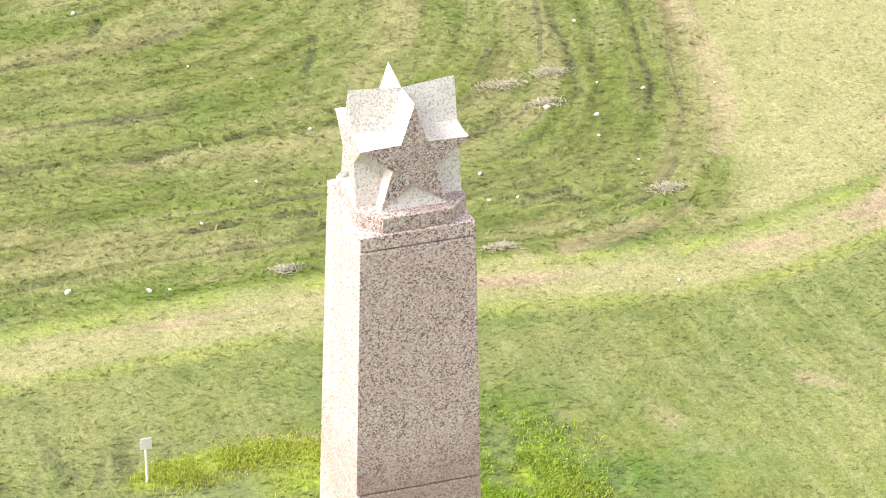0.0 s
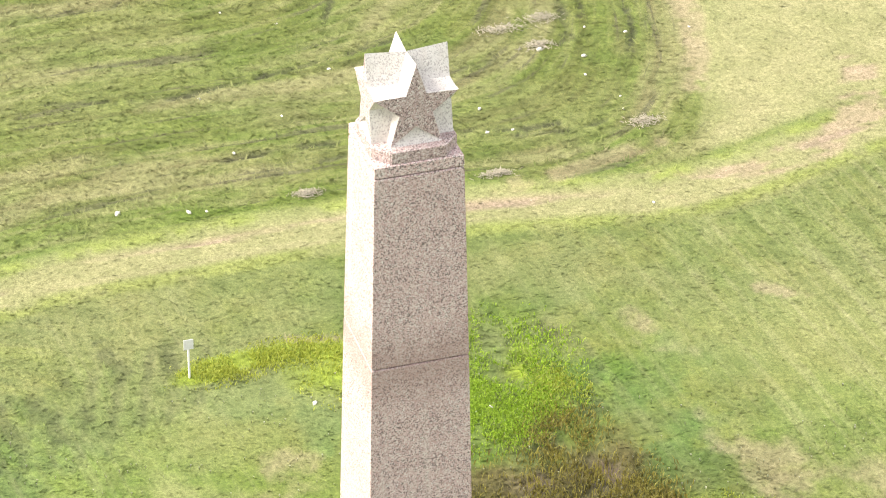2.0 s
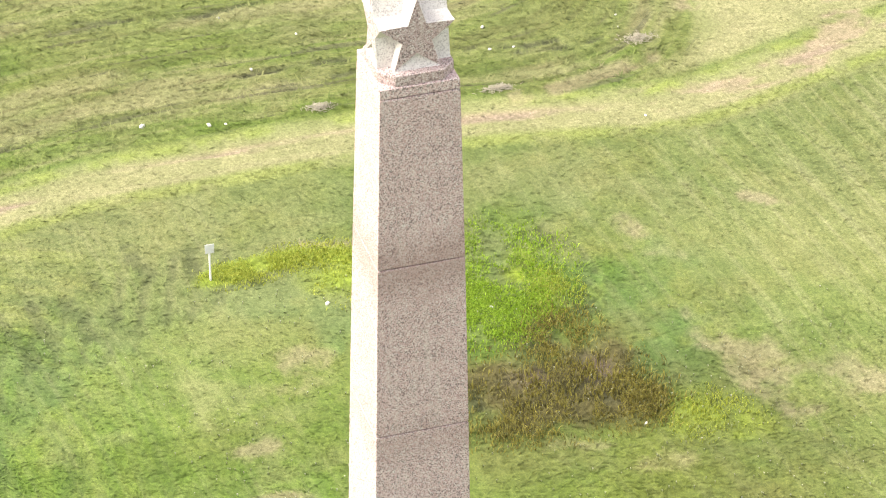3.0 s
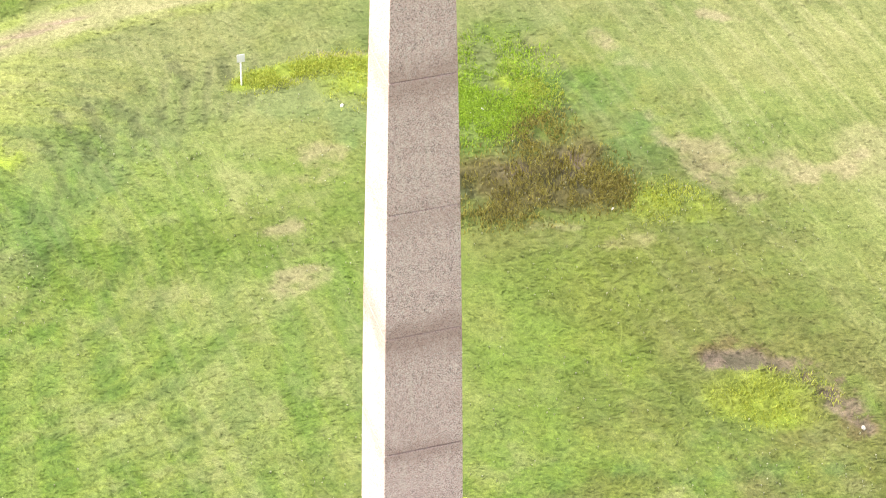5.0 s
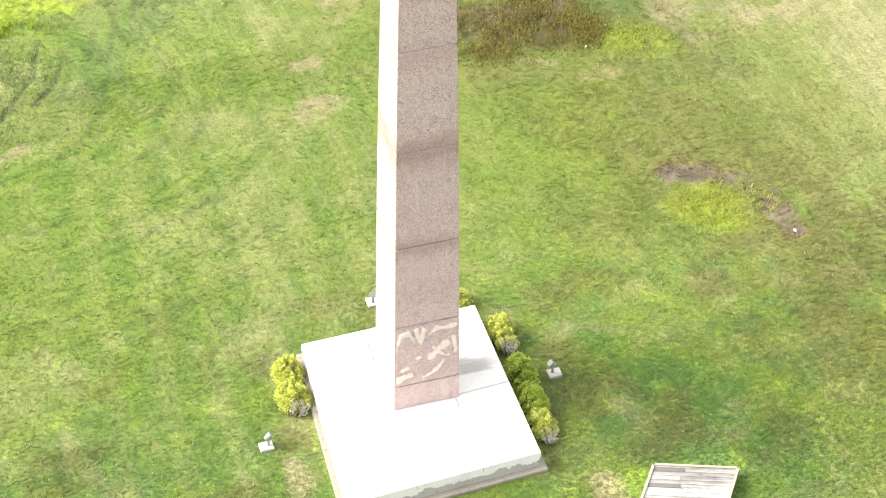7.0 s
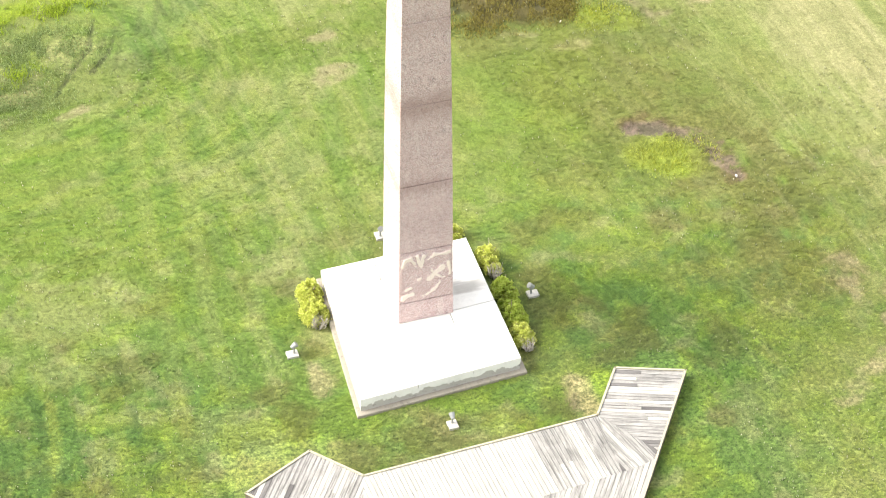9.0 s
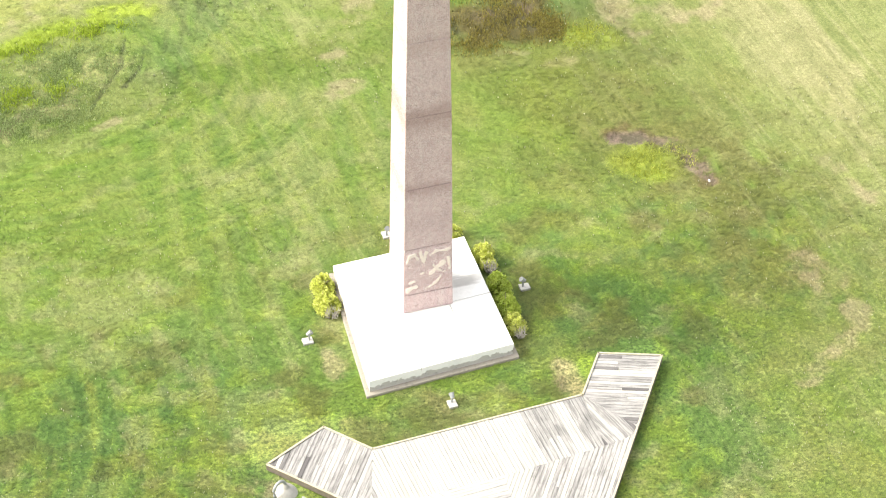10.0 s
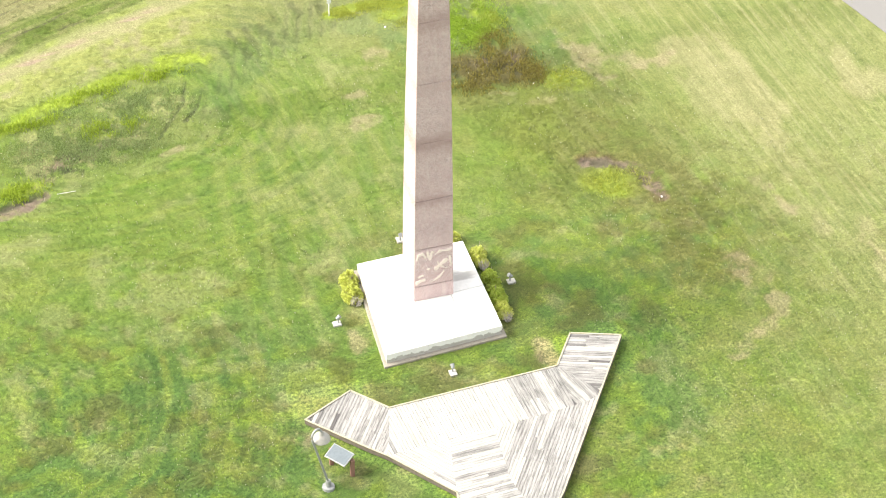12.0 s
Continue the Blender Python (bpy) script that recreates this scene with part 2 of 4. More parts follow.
M_BROWN = mat_plain("brown_timber", (0.22, 0.12, 0.085), 0.85)
M_TWIG = mat_plain("dry_twigs", (0.34, 0.29, 0.23), 0.9)


# ---- mesh tools ----
def mesh_ob(name, bm, mat):
    me = bpy.data.meshes.new(name)
    bm.to_mesh(me)
    bm.free()
    me.materials.append(mat)
    return new(name, me)


def part(name, bm, mat, parent, label=""):
    ob = mesh_ob(name, bm, mat)
    ob.parent = parent
    if label:
        tagged(ob, label)
    return ob


def empty(name, loc=(0, 0, 0)):
    ob = new(name)
    ob.location = loc
    return ob


def box(bm, size, at=(0, 0, 0), bevel=0.0, seg=2):
    r = bmesh.ops.create_cube(bm, size=1, matrix=Matrix.Translation(at) @ Matrix.Diagonal((*size, 1)))
    if bevel:
        es = {e for v in r["verts"] for e in v.link_edges}
        bmesh.ops.bevel(bm, geom=list(es), offset=bevel, segments=seg, affect="EDGES", profile=0.5)


def prism(bm, rings, cap=True):
    """Closed tube through rings of points with equal counts."""
    rs = [[bm.verts.new(p) for p in ring] for ring in rings]
    k = len(rs[0])
    for a, b in zip(rs, rs[1:]):
        for i in range(k):
            bm.faces.new((a[i], a[(i + 1) % k], b[(i + 1) % k], b[i]))
    if cap:
        bm.faces.new(rs[0][::-1])
        bm.faces.new(rs[-1])
    return rs


def tube(bm, points, radii, sides=12):
    rings = []
    pts = [Vector(p) for p in points]
    for i, p in enumerate(pts):
        d = (pts[min(i + 1, len(pts) - 1)] - pts[max(i - 1, 0)]).normalized()
        q = d.to_track_quat("Z", "Y")
        r = radii[i] if isinstance(radii, (list, tuple)) else radii
        rings.append([p + q @ Vector((r * math.cos(a), r * math.sin(a), 0)) for a in (2 * math.pi * k / sides for k in range(sides))])
    prism(bm, rings)


def vnoise(x, y, scale, seed, octaves=3):
    """Smooth random field over the plan, about 0 to 1."""
    out, amp, tot = np.zeros_like(x), 1.0, 0.0
    for o in range(octaves):
        rng = np.random.RandomState(seed + 17 * o)
        g = rng.rand(256, 256)
        u, w = x / scale * 2**o + 91.7, y / scale * 2**o + 53.3
        iu, iw = np.floor(u).astype(int), np.floor(w).astype(int)
        fu, fw = u - iu, w - iw
        fu, fw = fu * fu * (3 - 2 * fu), fw * fw * (3 - 2 * fw)
        a, b_ = g[iu % 256, iw % 256], g[(iu + 1) % 256, iw % 256]
        c, d = g[iu % 256, (iw + 1) % 256], g[(iu + 1) % 256, (iw + 1) % 256]
        out += amp * ((a * (1 - fu) + b_ * fu) * (1 - fw) + (c * (1 - fu) + d * fu) * fw)
        tot += amp
        amp *= 0.55
    return out / tot


# ---- ground ----
def step(v, a, b):
    t = np.clip((v - a) / (b - a), 0, 1)
    return t * t * (3 - 2 * t)


def blob(x, y, cx, cy, rx, ry, turn=0.0, edge=0.5, seed=1, rough=0.6):
    c, s_ = math.cos(radians(turn)), math.sin(radians(turn))
    u, w = ((x - cx) * c + (y - cy) * s_) / rx, (-(x - cx) * s_ + (y - cy) * c) / ry
    d = np.sqrt(u * u + w * w) + rough * (vnoise(x, y, 1.3, seed, 3) - 0.5) * 2
    return 1 - step(d, 1 - edge, 1 + edge * 0.4)


def along(x, y, pts, half, seed=3, rough=0.4):
    """Mask round a polyline over the plan."""
    best = np.full_like(x, 1e9)
    for (ax, ay), (bx, by) in zip(pts, pts[1:]):
        dx, dy = bx - ax, by - ay
        t = np.clip(((x - ax) * dx + (y - ay) * dy) / (dx * dx + dy * dy), 0, 1)
        best = np.minimum(best, np.hypot(x - ax - t * dx, y - ay - t * dy))
    best = best + rough * (vnoise(x, y, 0.9, seed, 3) - 0.5) * 2 * half
    return 1 - step(best, half * 0.45, half)


def road_line(x):
    """The dirt track's y over x: nearly straight, swinging away at its far end."""
    return 22.9 - 0.36 * np.log1p(np.exp(np.clip(-1.2 * (x + 0.6), -40, 40))) / 1.2 - 0.75 * np.exp(-(((x - 12.4) / 3.2) ** 2)) + 0.05 * np.clip(x - 13.0, 0, 99) ** 1.6


TURF_KINDS = ("lush", "deep", "pale", "dry", "yellow", "rush", "bare", "mud", "dark", "mow", "swath", "rows", "tufty")


def turf_masks(x, y):
    m = {key: np.zeros_like(x) for key in TURF_KINDS}

    def lay(key, mask):
        m[key] = np.maximum(m[key], mask)

    far = y - road_line(x)
    n1, n2, n3 = vnoise(x, y, 0.7, 5, 4), vnoise(x, y, 3.0, 6, 4), vnoise(x, y, 0.35, 4, 3)
    spot, field = step(n1, 0.36, 0.60), step(far, 0.9, 1.4)
    # dirt track: two worn wheel lines in a straw-coloured strip with lime verges
    broken = step(vnoise(x * 0.13, y, 0.35, 9, 4), 0.40, 0.62)
    wob = 0.25 * (n2 - 0.5)
    strip = 1 - step(np.abs(far + wob), 0.75, 1.15)
    lay("pale", 0.75 * strip)
    lay("dry", 0.42 * (1 - step(np.abs(far + wob), 0.25, 0.8)))
    lay("bare", 0.85 * (1 - step(np.abs(far - 0.16 + 0.5 * wob), 0.05, 0.30)) * broken)
    lay("mud", 0.35 * (1 - step(np.abs(far - 0.10 + 0.5 * wob), 0.03, 0.22)) * broken)
    lay("dry", 0.6 * (1 - step(np.abs(far + 0.40 + 0.5 * wob), 0.06, 0.20)) * (1 - broken))
    lay("yellow", 0.32 * (1 - step(np.abs(far + 0.78 + wob), 0.05, 0.34)) * step(n1, 0.3, 0.55))
    lay("yellow", 0.35 * (1 - step(np.abs(far - 0.75 + wob), 0.05, 0.3)) * spot)
    # hay field: its rows follow the track and turn along the tan headland
    a_, b_ = far - 1.0, 14.9 + 0.27 * (y - 26) - x
    h = np.clip(0.5 + 0.5 * (b_ - a_) / 4.5, 0, 1)
    row = b_ * (1 - h) + a_ * h - 4.5 * h * (1 - h) + 0.25 * (n2 - 0.5)
    m["row"] = row
    inside = field * step(b_, 0.0, 0.8)
    lay("rows", inside)
    lay("rush", 0.12 * inside)
    lay("pale", 0.3 * inside * step(n2, 0.4, 0.6))
    lay("dry", 0.50 * field * step(vnoise(x * 0.3, row, 1.0, 21, 4), 0.44, 0.70))
    lay("lush", 0.30 * inside * step(vnoise(x * 0.4, row, 1.1, 22, 4), 0.52, 0.74))
    lay("lush", 0.8 * inside * (1 - step(far, 1.6, 2.9)) * step(8 - x, 0, 5) * step(n1, 0.25, 0.5))
    lay("pale", (0.75 + 0.25 * n1) * field * (1 - step(b_, -0.3, 0.7)))
    lay("dry", (0.30 + 0.5 * (n2 - 0.3)) * field * (1 - step(b_, -0.6, 0.5)))
    lay("bare", 0.5 * along(x, y, [(15.9, 32.2), (15.7, 29.4), (15.2, 27.6), (14.6, 26.2)], 0.42, 31) * step(n3, 0.25, 0.5))
    lay("bare", 0.75 * along(x, y, [(12.2, 22.3), (14.5, 22.5), (16.5, 23.1), (17.9, 24.4), (18.4, 26.0)], 0.60, 32, 0.9) * step(vnoise(x * 0.3, y, 0.35, 332, 4), 0.42, 0.62))
    lay("bare", 0.5 * along(x, y, [(13.0, 24.2), (10.5, 23.5), (8.8, 23.4)], 0.35, 34) * spot)
    for k, pts in enumerate(([(4.0, 26.1), (5.5, 26.2), (6.4, 26.1)], [(10.2, 25.3), (11.4, 25.15), (12.2, 25.3)], [(9.2, 25.75), (10.6, 25.5), (11.2, 25.5)],
                             [(7.6, 31.2), (8.0, 32.1), (8.2, 32.8)], [(3.2, 33.2), (3.7, 33.9), (4.1, 34.6)], [(0.8, 29.4), (3.6, 28.9), (6.5, 29.4), (9.0, 30.0)], [(6.0, 25.5), (7.6, 25.6), (9.2, 25.6)],
                             [(14.95, 32.5), (14.5, 30.5), (14.2, 29.0), (13.7, 27.8)], [(13.75, 31.3), (13.2, 29.7), (12.35, 28.7)], [(13.2, 32.3), (13.0, 30.4), (12.7, 28.9)])):
        lay("dark", 0.75 * along(x, y, pts, 0.12, 40 + k, 0.8) * step(n3, 0.3, 0.5))
    # pale headland inside the bend of the track, then the far edge of the lawn
    lay("pale", 0.75 * step(x, 10.5, 14.0) * (1 - step(-far, 0.9 + 0.3 * (n2 - 0.5), 1.5)) * step(-far, -0.2, 0.3))
    lay("dark", 0.42 * along(x, y, [(8.5, 18.4), (8.7, 18.0), (8.9, 17.5), (9.2, 17.0), (8.8, 16.4), (8.3, 15.4)], 0.32, 351, 0.9) * step(n3, 0.40, 0.58))
    lay("dark", 0.30 * blob(x, y, 7.2, 17.2, 1.9, 2.2, 25, 0.5, 352, 0.8) * step(n3, 0.50, 0.64))
    edge_ = step(y, 16.5, 19.0) * (1 - step(far, -0.9, -0.3))
    lay("pale", 0.25 * edge_ * step(n2, 0.35, 0.65))
    lay("deep", 0.45 * edge_ * step(n1, 0.2, 0.6))
    lay("rush", 0.15 * edge_)
    lay("dry", 0.20 * step(y, 13.5, 17.0) * (1 - step(far, -0.9, -0.3)) * step(n2, 0.25, 0.6))
    lay("pale", 0.45 * step(y, 18.5, 21.0) * (1 - step(far, -0.6, 0.0)) * step(3 - x, 0, 5))
    # olive ground along the drain, darker and wetter towards the rushes
    lay("rush", 0.36 * blob(x, y, 8.4, 10.0, 3.6, 7.4, 14, 0.8, 131, 0.8))
    lay("deep", 0.75 * blob(x, y, 9.2, 14.5, 2.8, 5.2, 10, 0.7, 132, 0.7) * step(n1, 0.2, 0.5))
    lay("rush", 0.92 * blob(x, y, 6.9, 13.4, 2.4, 1.9, -12, 0.7, 55, 1.0))
    lay("rush", 0.7 * blob(x, y, 8.0, 15.2, 0.9, 1.5, 20, 0.7, 155, 1.0) * step(n1, 0.35, 0.6))
    lay("mud", 0.9 * blob(x, y, 7.4, 13.4, 1.2, 0.65, -10, 0.6, 56) * spot)
    lay("dark", 0.6 * blob(x, y, 7.0, 13.4, 2.2, 1.6, -10, 0.6, 57, 0.9) * step(n3, 0.42, 0.62))
    lay("deep", 0.7 * along(x, y, [(1.2, 18.3), (2.6, 17.6), (3.6, 16.6), (4.0, 15.0)], 0.7, 251, 0.7) * step(n1, 0.2, 0.5))
    lay("deep", 0.4 * along(x, y, [(8.9, 18.6), (9.1, 17.2), (9.2, 15.8), (9.6, 14.0), (10.2, 12.6)], 0.8, 252, 0.7) * step(n1, 0.2, 0.5))
    lay("lush", 1.0 * blob(x, y, 7.1, 17.2, 1.9, 2.4, 25, 0.4, 51, 0.7))
    lay("lush", 0.9 * along(x, y, [(5.6, 14.7), (6.7, 15.2), (7.7, 16.6)], 0.6, 151))
    lay("yellow", 0.95 * along(x, y, [(1.3, 18.7), (2.6, 19.0), (3.8, 19.0), (4.5, 18.7), (5.6, 18.5)], 0.42, 52))
    lay("yellow", 0.8 * blob(x, y, 4.0, 18.0, 1.0, 0.7, 0, 0.6, 53))
    lay("bare", 0.5 * along(x, y, [(3.6, 19.35), (4.5, 19.1)], 0.2, 153))
    lay("yellow", 1.0 * blob(x, y, 7.8, 16.8, 0.7, 1.1, 0, 0.5, 54) * spot)
    lay("yellow", 0.85 * blob(x, y, 9.6, 11.5, 1.1, 0.8, -25, 0.6, 58) * step(n1, 0.3, 0.6))
    lay("dry", 0.8 * along(x, y, [(6.1, 11.5), (7.4, 10.8), (8.4, 10.6)], 0.45, 59, 0.8) * spot)
    # trodden spots
    for k, (pts, half) in enumerate((([(10.3, 18.4), (10.3, 17.6)], .3), ([(9.9, 17.3), (10.7, 16.9)], .35), ([(10.4, 14.8), (10.7, 14.3)], .35), ([(10.7, 13.8), (11.1, 12.4), (11.7, 11.5)], .5), ([(11.9, 11.6), (12.8, 12.4), (13.5, 12.0)], .6),
                                     ([(13.0, 18.4), (13.8, 17.8)], .2), ([(2.6, 15.4), (2.35, 14.7)], .4), ([(1.3, 13.2), (0.6, 13.1)], .26), ([(0.6, 11.2), (1.0, 11.3)], .38), ([(1.9, 8.8), (2.0, 6.4)], .35),
                                     ([(12.2, -1.0), (12.6, -2.6), (13.1, -3.8), (13.0, -4.8)], .42), ([(13.0, -4.5), (11.5, -5.3), (10.4, -6.1)], .28), ([(3.5, -3.4), (3.4, -4.4)], .3), ([(-3.0, -0.6), (-3.1, -1.6)], .28), ([(-7.0, -5.4), (-6.4, -5.9)], .3), ([(15.0, 3.0), (15.4, 1.2)], .3), ([(17.6, -0.6), (17.8, -2.4)], .3))):
        lay("bare", 0.46 * along(x, y, pts, half * 1.35, 60 + k, 1.1) * step(n1, 0.30, 0.62))
    # wheel marks and lush tufts near the marker sign
    for k, (ax, ay, bx, by) in enumerate(((-2.9, 18.8, -2.5, 16.9), (-2.2, 18.8, -2.0, 17.4), (-1.5, 18.9, -1.2, 17.4), (-0.8, 19.3, -0.6, 18.0), (0.1, 20.2, 0.2, 19.0), (-3.4, 17.6, -3.3, 15.6), (0.4, 19.2, 0.1, 20.3), (1.2, 18.6, 1.3, 19.8))):
        lay("dark", 0.4 * along(x, y, [(ax, ay), (bx, by)], 0.19, 110 + k) * step(n1, 0.3, 0.5))
    lay("lush", 0.8 * blob(x, y, -2.6, 17.0, 2.8, 1.7, 10, 0.6, 117) * spot)
    wheel = 0.5 + 0.5 * np.sin(2 * np.pi * (0.952 * x - 0.305 * y) / 0.52 + 1.6 * (n2 - 0.5))
    soft = along(x, y, [(-4.6, 14.4), (-3.4, 16.2), (-1.6, 17.6), (0.2, 18.6), (1.2, 19.0)], 1.5, 119, 0.4)
    lay("deep", 0.55 * soft * step(n2, 0.2, 0.5))
    lay("dark", 0.28 * soft * step(wheel, 0.62, 0.9) * step(n1, 0.30, 0.52))
    lay("lush", 0.85 * soft * step(1 - wheel, 0.45, 0.8) * step(n1, 0.3, 0.5))
    # crescent of purple-brown plants round a lime clump, mud at its west end
    lay("rush", 0.95 * along(x, y, [(8.6, 6.4), (9.6, 6.15), (10.4, 5.4), (10.75, 4.4), (10.9, 3.2)], 0.55, 80, 0.9) * step(n3, 0.3, 0.5))
    lay("bare", 0.5 * along(x, y, [(9.5, 6.1), (10.3, 5.4), (10.7, 4.4)], 0.3, 181, 0.8) * step(n3, 0.45, 0.6))
    lay("mud", 0.95 * along(x, y, [(8.7, 6.2), (9.4, 6.05)], 0.36, 88, 0.7))
    lay("mud", 0.8 * along(x, y, [(9.4, 6.1), (10.3, 5.45), (10.7, 4.5), (10.9, 3.3)], 0.36, 281, 0.8) * step(n3, 0.34, 0.52))
    lay("dark", 0.65 * along(x, y, [(8.7, 6.2), (9.6, 6.0), (10.3, 5.4), (10.75, 4.3)], 0.30, 81, 0.8) * step(n3, 0.42, 0.58))
    lay("rush", 0.45 * blob(x, y, 10.6, 6.6, 1.8, 3.0, 20, 0.8, 89) * spot)
    lay("yellow", 1.0 * blob(x, y, 9.4, 4.7, 1.3, 0.85, -25, 0.5, 82))
    # east lawn: pale and dry with straight swathes; a deeper green belt nearer the deck
    east = step(x - 10.6 - 2.4 * (n2 - 0.5) + 0.12 * (y - 4), 0, 6) * (1 - step(far, -1.6, -0.6))
    lay("mow", np.clip(0.22 + 0.6 * east * (0.35 + 0.9 * n2), 0, 1) * step(x, 4, 8) * (1 - step(far, -1.2, -0.4)))
    lay("pale", 0.55 * east * (1 - 0.45 * step(y, 11, 15)))
    lay("dry", 0.45 * step(vnoise(x, y * 0.5, 1.6, 19, 4), 0.46, 0.66) * east)
    lay("rush", 0.46 * blob(x, y, 11.4, 2.5, 3.2, 6.4, 8, 0.8, 83) * step(n1, 0.2, 0.5))
    lay("lush", 0.45 * blob(x, y, 6.5, 8.0, 3.0, 5.0, 10, 0.7, 231, 0.8) * step(n1, 0.25, 0.55))
    lay("yellow", 0.30 * blob(x, y, 7.6, 8.6, 2.2, 3.2, 10, 0.7, 232, 0.8) * step(n2, 0.4, 0.65))
    lay("deep", 0.8 * along(x, y, [(3.8, -0.5), (5.4, -1.6), (7.2, -4.0), (7.4, -8.0)], 2.0, 84, 0.5) * step(n2, 0.2, 0.5))
    lay("lush", 0.85 * along(x, y, [(4.6, 0.4), (6.4, -0.6), (7.6, -2.4), (7.6, -5.8)], 1.3, 184, 0.8) * step(n1, 0.25, 0.5))
    # west lawn: soft swathes and pale clouds, deeper green to the south-west
    west = step(5 - x, 0, 4) * (1 - step(far, -1.6, -0.6))
    lay("mow", 0.32 * west * step(x, -8, -3) * step(y, -3, 1))
    pass_ = 0.5 + 0.5 * np.sin(2 * np.pi * (x - 0.12 * y) / 1.3 + 2.0 * (n2 - 0.5))  # the mower's up and down passes
    lay("deep", 0.42 * west * step(x, -9, -5) * step(y, -4, 0) * (1 - step(y, 10, 14)) * step(pass_, 0.45, 0.8) * (0.4 + 0.6 * n1))
    lay("pale", 0.30 * west * step(x, -9, -5) * step(y, -4, 0) * (1 - step(y, 10, 14)) * step(1 - pass_, 0.5, 0.9) * (0.4 + 0.6 * n2))
    lay("pale", 0.38 * west * step(vnoise(x, y, 2.0, 16, 4), 0.50, 0.72))
    lay("lush", 0.55 * west * step(18 - y, 0, 4) * step(n2, 0.2, 0.55))
    lay("tufty", (0.35 + 0.65 * step(2 - y, 0, 6)) * step(9 - y, 0, 7) * (1 - 0.5 * step(x, 8, 14)))
    lay("deep", 0.85 * step(-1 - x, 0, 6) * step(6 - y, 0, 8) * step(vnoise(x, y, 1.6, 142, 4), 0.30, 0.56))
    lay("deep", 0.6 * step(-2.8 - y, 0, 1.5) * step(5 - np.abs(x + 1), 0, 2) * step(n2, 0.3, 0.55))
    lay("rush", 0.42 * along(x, y, [(-7.2, -4.6), (-3.6, -3.9), (-2.9, -4.6), (0.5, -4.3), (3.2, -4.3)], 0.9, 143) * spot)
    lay("rush", 0.35 * blob(x, y, -8.0, -5.0, 1.6, 2.6, 0, 0.8, 144) * spot)
    lay("yellow", 0.45 * blob(x, y, -14.6, -1.6, 1.8, 2.4, 20, 0.7, 145) * step(vnoise(x * 1.3, y * 0.5, 0.7, 146, 3), 0.46, 0.62))
    # uneven sward: lime tufts, straw and brown patches
    south = step(9 - y, 0, 9) * (1 - 0.6 * east) * (1 - 0.65 * step(x, 6.5, 9.5) * step(-1 - y, 0, 4))
    lay("pale", (0.06 + 0.22 * step(n2, 0.3, 0.6)) * step(x - 0.5 * (y + 8), 6.0, 10.0) * step(-2.5 - y, 0, 3))
    lay("yellow", 0.26 * south * step(vnoise(x, y, 0.8, 191, 4), 0.55, 0.70))
    lay("rush", 0.40 * south * step(vnoise(x, y, 1.1, 192, 4), 0.55, 0.72))
    lay("dry", 0.30 * (south + 0.6 * west * (1 - south)) * step(vnoise(x, y, 0.9, 193, 4), 0.58, 0.74))
    lay("deep", 0.60 * south * step(vnoise(x, y, 0.6, 194, 4), 0.52, 0.66))
    lay("lush", 0.60 * south * step(vnoise(x, y, 1.4, 195, 4), 0.46, 0.62))
    verge = step(y - (16.4 + 0.28 * (x + 9)), 0.2, 1.6) * (1 - step(far, -0.7, -0.2)) * step(-1 - x, 0, 4)
    lay("pale", 0.9 * verge)
    lay("yellow", 0.45 * verge * step(n1, 0.25, 0.55))
    lay("dry", 0.5 * verge * step(far, -3.2, -1.6))
    # the hollow to the west: grey-green, rimmed with lime weeds, wheel ruts and mud in it
    oval = blob(x, y, -9.6, 13.7, 4.6, 2.1, 22, 0.35, 121, 0.35)
    rad, turn_ = np.hypot((x + 9.6) * 0.8, (y - 13.7) * 1.25), np.arctan2(y - 13.7, x + 9.6)
    m["ring"] = np.where(y < 3, np.hypot((x + 19) * 0.9, y + 1.0), rad) + 0.3 * (n2 - 0.5)
    lay("swath", 0.95 * step(3 - y, 0, 3) * step(-4 - x, 0, 4) * step(n2, 0.25, 0.5))
    lay("swath", 0.65 * step(y, 3, 6) * (1 - step(rad, 11, 15)) * step(rad, 2.8, 3.8) * step(1 - x, 0, 3) * (1 - step(far, -1.2, -0.4)))
    lay("lush", 0.85 * (1 - step(np.abs(rad - 4.6), 0.3, 1.7)) * step(2 - x, 0, 4) * step(n1, 0.3, 0.55) * (1 - step(far, -1.4, -0.6)))
    for key in ("lush", "pale", "yellow", "dry", "swath"):
        m[key] = m[key] * (1 - 0.85 * oval)
    lay("deep", 0.20 * oval)
    lay("tufty", 0.8 * oval)
    lay("pale", 0.75 * oval * step(vnoise(x, y, 0.5, 125, 3), 0.45, 0.65))
    lay("dark", 0.2 * along(x, y, [(-15.6, 13.5), (-13.56, 14.6), (-10.98, 15.7), (-8.38, 16.5)], 0.3, 285, 0.8) * step(n3, 0.45, 0.6))
    lay("yellow", 0.95 * along(x, y, [(-15.6, 14.0), (-13.56, 15.1), (-10.98, 16.2), (-8.38, 17.0), (-5.83, 17.5), (-4.55, 17.6)], 0.62, 85, 0.7) * step(n1, 0.3, 0.5))
    lay("yellow", 0.95 * blob(x, y, -13.5, 11.15, 1.2, 0.42, 5, 0.5, 86))
    lay("yellow", 0.6 * blob(x, y, -8.8, 13.9, 1.5, 0.6, 20, 0.6, 186) * spot)
    lay("mud", 0.95 * along(x, y, [(-15.2, 9.6), (-14.0, 9.95), (-13.1, 10.2), (-12.7, 10.45)], 0.34, 87, 0.9) * step(n3, 0.25, 0.45))
    lay("dark", 0.7 * along(x, y, [(-14.4, 10.1), (-13.4, 10.45), (-12.6, 10.55)], 0.22, 387, 0.9))
